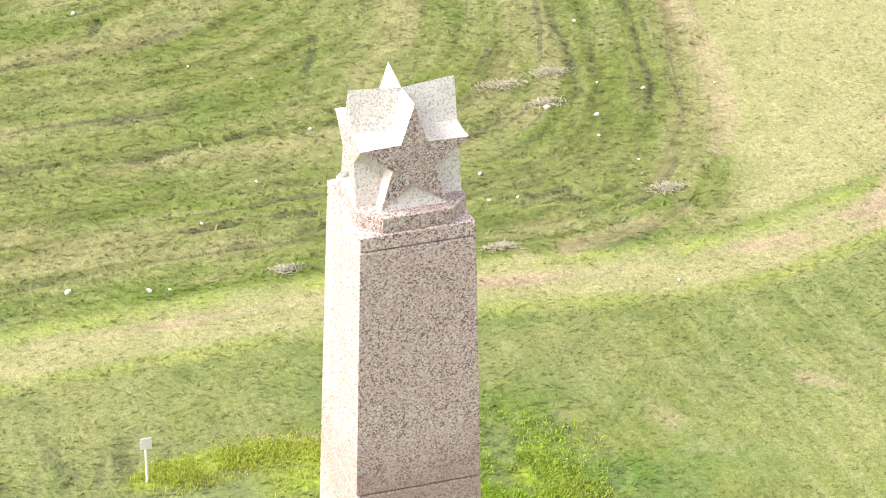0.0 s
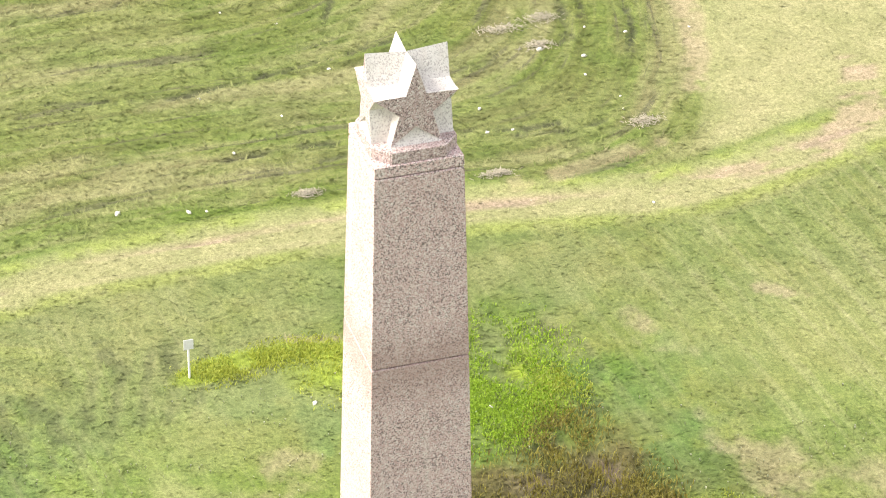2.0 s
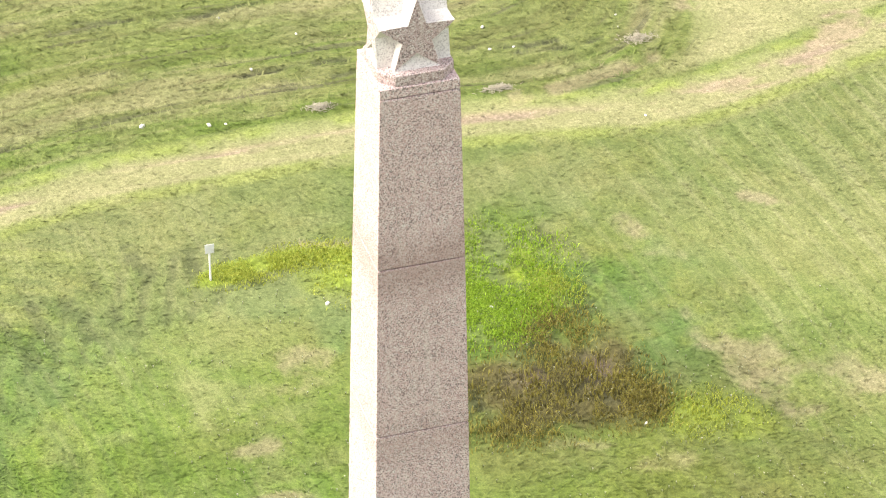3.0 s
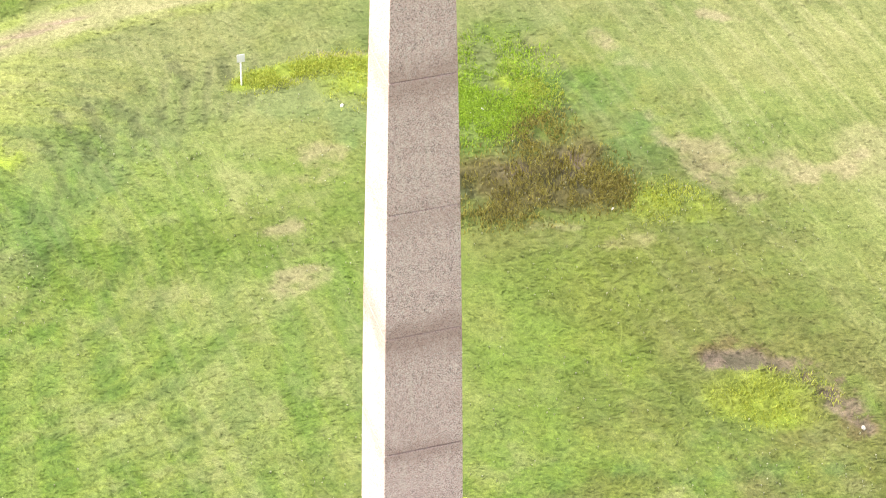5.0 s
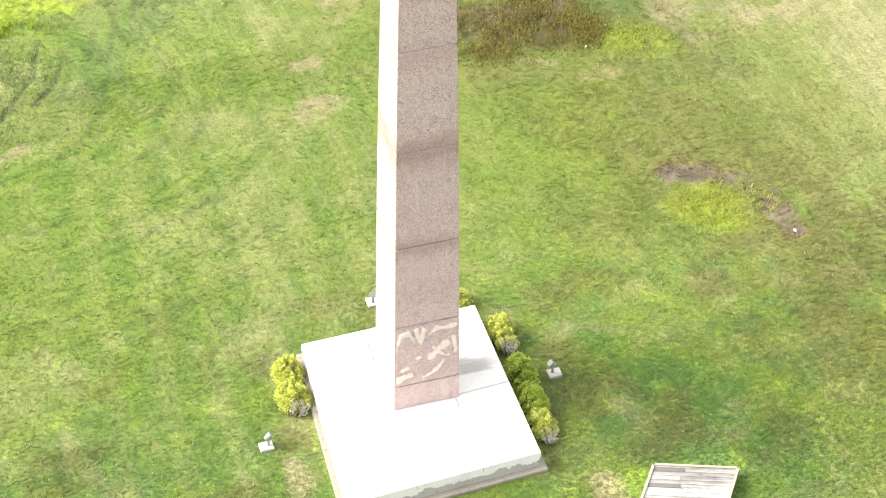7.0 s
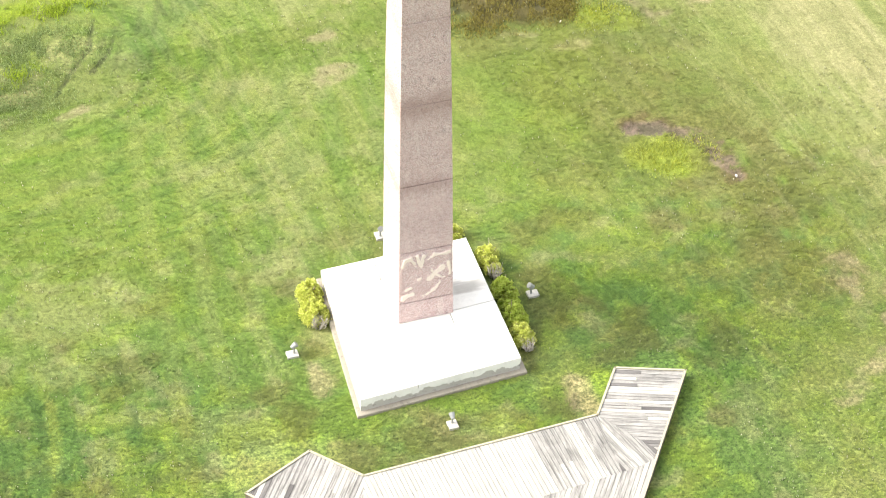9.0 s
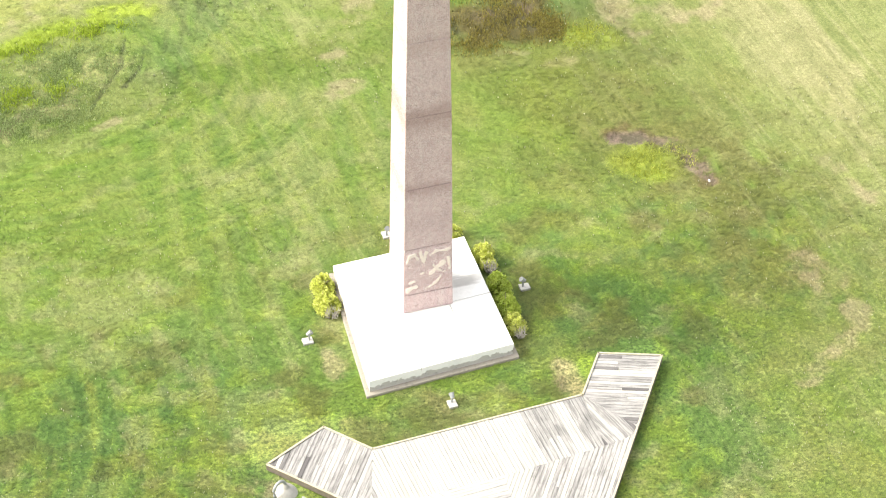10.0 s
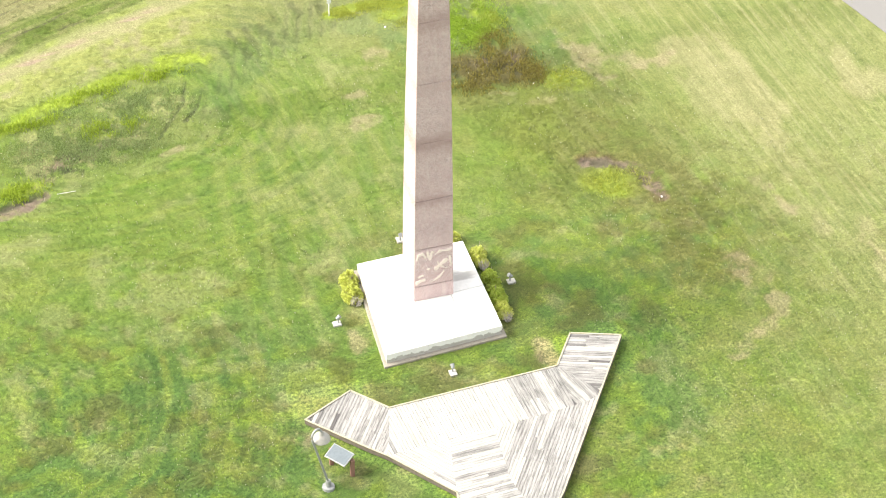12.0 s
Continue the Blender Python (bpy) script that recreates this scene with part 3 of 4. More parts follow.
    lay("bare", 0.5 * along(x, y, [(-12.9, 11.2), (-12.2, 12.1), (-10.3, 12.5)], 0.35, 287, 0.8) * spot)
    lay("mud", 0.6 * along(x, y, [(-12.1, 11.6), (-11.9, 12.0), (-10.95, 12.65), (-10.4, 12.7), (-9.0, 13.2), (-8.4, 13.4)], 0.42, 187, 0.9) * spot)
    lay("dark", 0.7 * along(x, y, [(-12.3, 11.7), (-11.6, 12.1), (-10.9, 12.5), (-10.2, 12.9)], 0.26, 388, 0.9) * step(n3, 0.35, 0.52))
    lay("dark", 0.75 * along(x, y, [(-13.4, 11.9), (-12.0, 12.0), (-11.0, 11.6)], 0.3, 123, 0.8) * step(n3, 0.45, 0.6))
    lay("dark", 0.45 * along(x, y, [(-13.6, 14.4), (-11.0, 15.5), (-8.4, 16.3), (-6.4, 16.6)], 0.16, 188, 0.8) * spot)
    for k, pts in enumerate(([(-5.5, 16.0), (-5.95, 14.65), (-6.77, 13.55), (-7.4, 12.7)], [(-4.9, 15.4), (-5.4, 14.3), (-6.1, 13.5)])):
        lay("dark", 0.65 * along(x, y, pts, 0.12, 90 + k, 0.5) * step(n3, 0.2, 0.45))
    lay("bare", 0.5 * along(x, y, [(-7.5, 11.6), (-6.7, 11.9)], 0.25, 189) * spot)
    seen = step(x, -26, -22) * (1 - step(x, 31, 35)) * step(y, -24, -19) * (1 - step(y, 41, 45))
    return {key: mask * (1 if key in ("row", "ring") else seen) for key, mask in m.items()}


def spread(lo, hi, res):
    fine = np.arange(lo, hi + res / 2, res)
    return np.concatenate([[lo - 500, lo - 200, lo - 80, lo - 30, lo - 8], fine, [hi + 8, hi + 30, hi + 80, hi + 200, hi + 500]])


gx, gy = spread(-21, 29, 0.11), spread(-18, 38, 0.11)
X, Y = np.meshgrid(gx, gy)
MASK = turf_masks(X, Y)


def relief(x, y, m):
    """The ground's height: soft humps, ruts and trodden hollows, flat under the monument."""
    z = 0.05 * (vnoise(x, y, 2.2, 11, 4) - 0.5) + 0.03 * (vnoise(x, y, 0.5, 12, 2) - 0.5) - 0.07 * m["dark"] - 0.03 * m["bare"] - 0.04 * m["mud"]
    return z * step(np.maximum(np.abs(x), np.abs(y)), 2.2, 4.0)


Z = relief(X, Y, MASK)
ny, nx = X.shape
idx = np.arange(nx * ny).reshape(ny, nx)
quads = np.stack([idx[:-1, :-1], idx[:-1, 1:], idx[1:, 1:], idx[1:, :-1]], -1).reshape(-1, 4)


def np_mesh(name, verts, faces, attrs, mat):
    me = bpy.data.meshes.new(name)
    k = faces.shape[1]
    me.vertices.add(len(verts))
    me.vertices.foreach_set("co", verts.astype(np.float32).ravel())
    me.loops.add(faces.size)
    me.loops.foreach_set("vertex_index", faces.astype(np.int32).ravel())
    me.polygons.add(len(faces))
    me.polygons.foreach_set("loop_start", np.arange(0, faces.size, k, dtype=np.int32))
    me.update(calc_edges=True)
    for key, vals in attrs.items():
        a = me.attributes.new(key, "FLOAT", "POINT")
        a.data.foreach_set("value", np.asarray(vals, np.float32).ravel())
    me.materials.append(mat)
    return new(name, me)


ground = np_mesh("ground", np.stack([X, Y, Z], -1).reshape(-1, 3), quads, MASK, M_TURF)
ground.data.polygons.foreach_set("use_smooth", np.ones(len(quads), bool))
tagged(ground, "mown green lawn and cut hay field with a worn dirt track", "ground", kind="structure")


def grass_blades(count):
    rng = np.random.RandomState(7)
    near = rng.rand(count) < 0.65
    x, y = rng.uniform(-20, 28, count), np.where(near, rng.uniform(-17, 14, count), rng.uniform(12, 37, count))
    iy, ix = np.rint((y - gy[5]) / 0.11).astype(int) + 5, np.rint((x - gx[5]) / 0.11).astype(int) + 5
    m = {key: vals[iy, ix] for key, vals in MASK.items()}
    m["z"] = Z[iy, ix]
    clear = (np.maximum(np.abs(x), np.abs(y)) > 2.55) & (rng.rand(count) > 0.85 * np.maximum(m["bare"], m["mud"]))
    on_deck = (y < -3.3) & (y > -11.6) & (x > -6.6 + np.clip(-5 - y, 0, 9) * 0.77) & (x < 6.7 - np.clip(-4 - y, 0, 9) * 0.74) & ((y < -5.1) | (np.abs(x) > 3.3))
    keep = clear & ~on_deck
    x, y, m = x[keep], y[keep], {k: v[keep] for k, v in m.items()}
    k = len(x)
    tall = 0.014 + 0.024 * rng.rand(k) + 0.035 * m["tufty"] * rng.rand(k) + 0.07 * m["lush"] * rng.rand(k) + 0.08 * m["yellow"] * rng.rand(k) + 0.12 * m["rush"] * rng.rand(k)
    wide = 0.006 + 0.008 * rng.rand(k)
    broad = rng.rand(k) < 0.2  # clover and coarse tufts among the fine blades
    wide, tall = np.where(broad, 0.014 + 0.018 * rng.rand(k), wide), tall + np.where(broad, 0.02 * rng.rand(k), 0) + 0.04 * m["rows"] * rng.rand(k)
    verts, faces = [], []
    for b in range(2):
        az = rng.uniform(0, 2 * np.pi, k)
        a = az - np.pi / 2 + rng.uniform(-0.5, 0.5, k)  # a blade bends across its width, its upper face to the sky
        lean = rng.uniform(1.2, 2.6, k) * np.minimum(tall, 0.09)
        ca, sa = np.cos(a) * wide, np.sin(a) * wide
        z0 = m["z"] - 0.01
        verts += [np.stack([x - ca, y - sa, z0], -1), np.stack([x + ca, y + sa, z0], -1), np.stack([x + np.cos(az) * lean, y + np.sin(az) * lean, z0 + tall], -1)]
        faces.append(np.stack([np.arange(k) + (3 * b + j) * k for j in range(3)], -1))
    attrs = {key: np.tile(v, 6) for key, v in m.items() if key != "z"}
    ob = np_mesh("grass", np.concatenate(verts), np.concatenate(faces), attrs, M_BLADE)
    return tagged(ob, "short green and straw-coloured grass blades over the lawn", "grass", kind="stuff")


grass_blades(620000)


def tall_plants(name, label, spots, count, low, high, lean, mat, seed):
    """Loose stands of upright blades round the given places: x, y, half width, half depth."""
    rng = np.random.RandomState(seed)
    pick = rng.randint(0, len(spots), count)
    c = np.array(spots)[pick]
    r, a = rng.rand(count) ** 0.6 * (0.6 + 0.75 * rng.rand(count)), rng.uniform(0, 2 * np.pi, count)
    x, y = c[:, 0] + c[:, 2] * r * np.cos(a), c[:, 1] + c[:, 3] * r * np.sin(a)
    keep = vnoise(x, y, 0.6, seed + 5, 4) + 0.25 * (rng.rand(count) - 0.5) > 0.44
    x, y = x[keep], y[keep]
    k = len(x)
    tall, wide = rng.uniform(low, high, k), rng.uniform(0.006, 0.013, k)
    a, az, out = rng.uniform(0, 2 * np.pi, k), rng.uniform(0, 2 * np.pi, k), rng.uniform(0.2, 1.0, k) * lean * tall
    z0 = np.full(k, -0.05)
    ca, sa = np.cos(a) * wide, np.sin(a) * wide
    mx, my = x + 0.4 * np.cos(az) * out, y + 0.4 * np.sin(az) * out
    verts = np.concatenate([np.stack(p, -1) for p in ((x - ca, y - sa, z0), (x + ca, y + sa, z0), (mx + ca * 0.9, my + sa * 0.9, 0.65 * tall), (mx - ca * 0.9, my - sa * 0.9, 0.65 * tall),
                                                      (mx - ca * 0.9, my - sa * 0.9, 0.65 * tall), (mx + ca * 0.9, my + sa * 0.9, 0.65 * tall), (x + np.cos(az) * out, y + np.sin(az) * out, tall), (x + np.cos(az) * out, y + np.sin(az) * out, tall * 0.99))])
    faces = np.concatenate([np.stack([np.arange(k) + j * k for j in q], -1) for q in ((0, 1, 2, 3), (4, 5, 6, 7))])
    return tagged(np_mesh(name, verts, faces, {}, mat), label, "plants", kind="stuff")


def flowers(count, seed):
    """Tiny clover heads dotted over the mown lawn, thicker in drifts."""
    rng = np.random.RandomState(seed)
    x, y = rng.uniform(-16, 22, count), rng.uniform(-11, 18, count)
    drift = vnoise(x, y, 3.5, 501, 3)
    keep = (drift + 0.3 * (rng.rand(count) - 0.5) > 0.56) & (np.maximum(np.abs(x), np.abs(y)) > 3.0) & ((y > -3.2) | (np.abs(x) > 7.0))
    x, y = x[keep], y[keep]
    k, r = len(x), rng.uniform(0.008, 0.017, len(x))
    z = 0.05 + 0.03 * rng.rand(k)
    verts = np.concatenate([np.stack([x + r * np.cos(a), y + r * np.sin(a), z + 0.006 * np.sin(3 * a)], -1) for a in (2 * np.pi * j / 5 for j in range(5))] + [np.stack([x, y, z - 0.08], -1)])
    faces = np.concatenate([np.stack([np.arange(k) + (j % 5) * k, np.arange(k) + ((j + 1) % 5) * k, np.arange(k) + 5 * k], -1) for j in range(5)] + [np.stack([np.arange(k), np.arange(k) + q * k, np.arange(k) + (q + 1) * k], -1) for q in (1, 2, 3)])
    return tagged(np_mesh("clover_flowers", verts, faces, {}, mat_leaf("clover_heads", (0.42, 0.44, 0.26), (0.62, 0.62, 0.50))), "tiny pale clover flowers dotted over the mown lawn", "flowers", kind="stuff")


flowers(9000, 77)
tall_plants("rushes", "brown and golden rushes standing in the wet hollow", ((6.5, 13.4, 1.9, 1.6), (8.0, 13.0, 1.2, 1.3), (7.7, 14.8, 0.8, 1.0), (6.6, 12.3, 1.9, 0.8), (8.4, 12.4, 0.9, 0.8)), 11000, 0.05, 0.16, 1.1,
            mat_leaf("rush_blades", (0.08, 0.066, 0.020), (0.36, 0.32, 0.065)), 3)
tall_plants("weeds", "bright green rank weeds in the wet corner", ((7.0, 17.4, 1.6, 1.9), (6.6, 15.9, 1.2, 1.0), (5.9, 17.4, 0.8, 1.4)), 30000, 0.03, 0.09, 1.5, mat_leaf("weed_blades", (0.13, 0.23, 0.012), (0.42, 0.58, 0.05)), 4)
tall_plants("yellow_weeds", "yellow-green weeds along the wet strip", ((2.0, 18.7, 0.9, 0.45), (3.4, 18.9, 1.1, 0.5), (4.8, 18.7, 1.0, 0.5), (4.3, 17.6, 0.9, 0.7), (8.0, 16.3, 0.6, 0.9), (9.6, 11.6, 1.0, 0.8), (9.4, 4.7, 1.2, 0.8)),
            14000, 0.03, 0.08, 1.4, mat_leaf("yellow_blades", (0.24, 0.285, 0.026), (0.48, 0.51, 0.09)), 5)
tall_plants("marsh_weeds", "lime-green marsh weeds along the wet hollow", ((-12.5, 15.2, 1.8, 0.5), (-9.6, 16.2, 1.8, 0.5), (-6.8, 16.7, 1.6, 0.4), (-13.4, 10.9, 1.1, 0.6), (-9.2, 13.9, 1.5, 0.6)), 7000, 0.08, 0.24, 1.2,
            mat_leaf("marsh_blades", (0.18, 0.26, 0.018), (0.38, 0.48, 0.04)), 6)


tall_plants("marsh_plants", "grey-green low marsh plants filling the wet hollow", ((-12.0, 13.2, 2.0, 1.4), (-9.6, 14.4, 2.4, 1.6), (-7.2, 15.0, 1.6, 1.3), (-9.0, 12.6, 2.2, 1.1)), 26000, 0.03, 0.09, 1.5,
            mat_leaf("marsh_leaves", (0.13, 0.185, 0.06), (0.34, 0.42, 0.17)), 8)


# ---- obelisk ----
BASE_Z, CAP_Z = 0.55, 16.25


def half_at(z):
    """Half the shaft's width: a taper with a slight swell."""
    return 0.771 - 0.0031 * z - 0.00074 * z * z


def block(z0, z1, gap=0.006, bev=0.012, grow=0.0):
    bm = bmesh.new()
    z0, z1 = z0 + gap, z1 - gap
    rings = []
    for z, inset in ((z0, bev), (z0 + bev, 0), (z1 - bev, 0), (z1, bev)):
        h = half_at(z) - inset + grow
        rings.append([(-h, -h, z), (h, -h, z), (h, h, z), (-h, h, z)])
    prism(bm, rings)
    return bm


obelisk = tagged(empty("granite_obelisk", (0.188, 0.385, 0)), "tall tapering pink speckled granite obelisk crowned with carved stars", "monument")
core = bmesh.new()
prism(core, [[(sx * (half_at(z) - 0.03), sy * (half_at(z) - 0.03), z) for sx, sy in ((-1, -1), (1, -1), (1, 1), (-1, 1))] for z in (BASE_Z, CAP_Z - 0.1)])
part("mortar_core", core, M_FOOT, obelisk)
part("plinth_block", block(BASE_Z, 1.26, grow=0.012), M_GRANITE, obelisk)
JOINTS = (1.26, 3.07, 5.42, 8.11, 10.81, 13.52, 16.09, CAP_Z)
for z0, z1 in zip(JOINTS, JOINTS[1:]):
    part("relief_block" if z0 < 2 else "cap_block" if z1 == CAP_Z else "shaft_block", block(z0, z1, 0.016 if z0 == 3.07 else 0.006), M_GRANITE, obelisk)


def star_ring(radius, inner, depth, cz, sx=1.0, sz=1.0):
    pts = []
    for k in range(10):
        a = math.pi / 2 + k * math.pi / 5
        r = radius if k % 2 == 0 else inner
        pts.append((sx * r * math.cos(a), depth, cz + sz * r * math.sin(a)))
    return pts


STAR_R, STAR_D, STAR_TALL = 0.505, 0.465, 1.03


def star_ornament():
    """Two five-pointed star prisms run through one another, so that a star faces each side."""
    bm = bmesh.new()
    for q in range(4):
        turn = Matrix.Rotation(q * math.pi / 2, 3, "Z")
        face = star_ring(STAR_R, STAR_R * 0.40, -STAR_D, 0, 1, STAR_TALL)
        edge = star_ring(STAR_R - 0.006, STAR_R * 0.39, -STAR_D - 0.004, 0, 1, STAR_TALL)
        deep = star_ring(STAR_R * 0.92, STAR_R * 0.41, -0.01, 0, 1, STAR_TALL)
        prism(bm, [[turn @ Vector(p) for p in ring] for ring in (edge, face, deep)])
        # the flat star is darker granite; light is put into its flanks' paler colour
        foot, notch = -STAR_R * 0.809 * STAR_TALL, -STAR_R * 0.40 * STAR_TALL
        low = [(-0.30, -0.475, foot), (0.30, -0.475, foot), (0.30, -0.05, foot), (-0.30, -0.05, foot)]
        high = [(-0.02, -0.36, notch + 0.02), (0.02, -0.36, notch + 0.02), (0.02, -0.05, notch + 0.02), (-0.02, -0.05, notch + 0.02)]
        prism(bm, [[turn @ Vector(p) for p in ring] for ring in (low, high)])
    return bm


OCT = 0.19
bm = bmesh.new()
rings = []
for z, h in ((0, 0.505), (0.14, 0.505), (0.15, 0.495)):
    c = OCT
    rings.append([(-h + c, -h, z), (h - c, -h, z), (h, -h + c, z), (h, h - c, z), (h - c, h, z), (-h + c, h, z), (-h, h - c, z), (-h, -h + c, z)])
prism(bm, rings)
star_base = part("star_base", bm, M_DARK_GRANITE, obelisk, "low octagonal granite base")
star_base.location = (0, 0, CAP_Z)
stars = part("star_crown", star_ornament(), M_DARK_GRANITE, obelisk, "carved granite five-pointed stars back to back")
stars.data.materials.append(M_LIT_FLANK)
# 0: the big upright star faces; 1: the rest, coloured paler as if lit
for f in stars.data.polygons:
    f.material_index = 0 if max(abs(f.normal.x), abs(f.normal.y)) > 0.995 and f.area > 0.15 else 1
stars.scale = (1.03, 0.84, 1.10)
stars.location = (0, 0, CAP_Z + 0.145 + STAR_R * 0.809 * STAR_TALL * 1.10)


def relief_panel():
    """The weathered carving on the front of the lowest block: low wreath and scroll forms, pale where the salts have bloomed."""
    u, w = np.meshgrid(np.linspace(-1, 1, 90), np.linspace(0, 1, 110))
    zz = 1.33 + w * 1.68
    half = half_at(zz) - 0.03
    x = u * half
    rise = 0.5 * vnoise(u * 1.5, w * 3.2, 0.45, 71, 4)
    for k, (pts, half_w) in enumerate((([(-0.93, 0.78), (-0.80, 0.90), (-0.60, 0.92), (-0.50, 0.82)], 0.055), ([(-0.36, 0.96), (-0.30, 0.78), (-0.22, 0.70)], 0.06), ([(-0.22, 0.74), (-0.10, 0.93)], 0.06),
                                       ([(0.08, 0.85), (0.32, 0.93), (0.65, 0.90), (0.93, 0.93)], 0.05), ([(0.10, 0.42), (0.30, 0.50), (0.52, 0.56), (0.66, 0.64)], 0.085), ([(0.20, 0.60), (0.45, 0.46), (0.62, 0.40)], 0.06),
                                       ([(0.90, 0.45), (0.88, 0.70)], 0.05), ([(-0.92, 0.10), (-0.70, 0.14), (-0.52, 0.16)], 0.075), ([(-0.80, 0.26), (-0.62, 0.28)], 0.045), ([(-0.15, 0.07), (0.15, 0.12), (0.40, 0.22), (0.52, 0.30)], 0.065), ([(-0.32, 0.44), (-0.22, 0.46)], 0.04))):
        line = [(pu * 3.8, pw * 8.5) for pu, pw in pts]
        rise = np.maximum(rise, along(u * 3.8, w * 8.5, line, half_w * 6.5, 300 + k, 0.85))
    pale_ = step(rise + 0.4 * (vnoise(u * 3, w * 6, 0.35, 73, 4) - 0.5), 0.50, 0.75) * 0.75
    edge = step(1 - np.abs(u), 0.0, 0.05) * step(w, 0.0, 0.04) * step(1 - w, 0.0, 0.04)
    y = -half_at(zz) - 0.004 - 0.05 * rise * edge
    n_ = np.arange(u.size).reshape(u.shape)
    quads_ = np.stack([n_[:-1, :-1], n_[:-1, 1:], n_[1:, 1:], n_[1:, :-1]], -1).reshape(-1, 4)
    ob = np_mesh("relief_carving", np.stack([x, y, zz], -1).reshape(-1, 3), quads_, {"pale": pale_ * edge}, M_GRANITE)
    ob.data.polygons.foreach_set("use_smooth", np.ones(len(quads_), bool))
    ob.parent = obelisk
    tagged(ob, "weathered carved relief with pale mineral bloom")


relief_panel()

# ---- platform ----
platform = tagged(empty("monument_platform"), "bright white concrete slab platform on a stained concrete footing", "platform")
TOP_Z = 0.55
SLAB = dict(sw=Vector((-2.45, -2.93)), se=Vector((2.21, -2.63)), ne=Vector((2.27, 2.48)), nw=Vector((-2.06, 2.36)))


def on_slab(u, w):
    """A place on the slightly out-of-square slab, from 0 to 1 along its sides."""
    return SLAB["sw"].lerp(SLAB["se"], u).lerp(SLAB["nw"].lerp(SLAB["ne"], u), w)


def slab_piece(u0, u1, w0, w1, z0, z1, inset, round_=0.03):
    c = [on_slab(u, w) for u, w in ((u0, w0), (u1, w0), (u1, w1), (u0, w1))]
    mid = sum(c, Vector((0, 0))) / 4
    rings = []
    for z, back in ((z0, inset), (z1 - round_, inset), (z1 - round_ * 0.3, inset + round_ * 0.3), (z1, inset + round_)):
        rings.append([(*(p + (mid - p).normalized() * back * 1.4), z) for p in c])
    bm = bmesh.new()
    prism(bm, rings)
    return bm


cuts_u, cuts_w = (0.0, 0.36, 0.70, 1.0), (0.0, 0.47, 0.75, 1.0)
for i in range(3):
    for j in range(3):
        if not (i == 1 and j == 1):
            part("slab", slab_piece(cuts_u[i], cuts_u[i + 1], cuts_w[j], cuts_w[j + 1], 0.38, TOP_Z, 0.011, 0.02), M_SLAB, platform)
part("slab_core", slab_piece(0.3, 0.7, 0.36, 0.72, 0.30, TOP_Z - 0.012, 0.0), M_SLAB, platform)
part("slab_bed", slab_piece(0, 1, 0, 1, 0.08, 0.40, 0.03), M_BED, platform, "grey concrete bed with dark drip stains")
part("footing", slab_piece(-0.022, 1.03, -0.026, 1.03, -0.1, 0.10, 0.0), M_FOOT, platform, "rough stained concrete footing")


def drips():
    """Ragged limewash run down from the slab's front edge."""
    rng = random.Random(5)
    bm = bmesh.new()
    a, b = SLAB["sw"], SLAB["se"]
    side = (b - a).normalized()
    out = Vector((side.y, -side.x))
    rows_ = []
    for k in range(121):
        p = a.lerp(b, 0.005 + 0.99 * k / 120)
        low = 0.385 - 0.22 * max(0.0, 0.75 * noise.noise((k * 0.11, 3, 0)) + 0.5 * noise.noise((k * 0.6, 9, 0)) + 0.35) - 0.02 * rng.random()
        q, r = p - out * 0.018, p - out * 0.05
        rows_.append([bm.verts.new((*v2, z)) for v2, z in ((q, 0.41), (q, low), (r, low), (r, 0.41))])
    for c, d in zip(rows_, rows_[1:]):
        for i in range(4):
            bm.faces.new((c[i], c[(i + 1) % 4], d[(i + 1) % 4], d[i]))
    bm.faces.new(rows_[0][::-1])
    bm.faces.new(rows_[-1])
    part("limewash_run", bm, M_SLAB, platform, "ragged white drips over dark stain")


drips()


# ---- timber deck ----
DECK_Z = 0.25


def clip(poly, nx_, ny_, c, keep_less):
    out = []
    for (x0, y0), (x1, y1) in zip(poly, poly[1:] + poly[:1]):
        d0, d1 = nx_ * x0 + ny_ * y0 - c, nx_ * x1 + ny_ * y1 - c
        if not keep_less:
            d0, d1 = -d0, -d1
        if d0 <= 0:
            out.append((x0, y0))
        if d0 * d1 < 0:
            t = d0 / (d0 - d1)
            out.append((x0 + t * (x1 - x0), y0 + t * (y1 - y0)))
    return out


def pale(x, y, rng):
    """The trodden middle of the deck is bleached; a few newer boards lie among the grey ones."""
    worn = y < -5.2 and -3.5 < x < 1.6 and y > -8.3 - 0.6 * max(0, -2 - x)
    worn = worn or -2.7 < x < 0.3 and y < -7.6 and rng.random() < 0.45 or x < -1.7 and -9.5 < y < -7.4 and rng.random() < 0.6
    return worn or 2.55 < x < 2.95 and -7.2 < y < -5.3 or rng.random() < 0.08


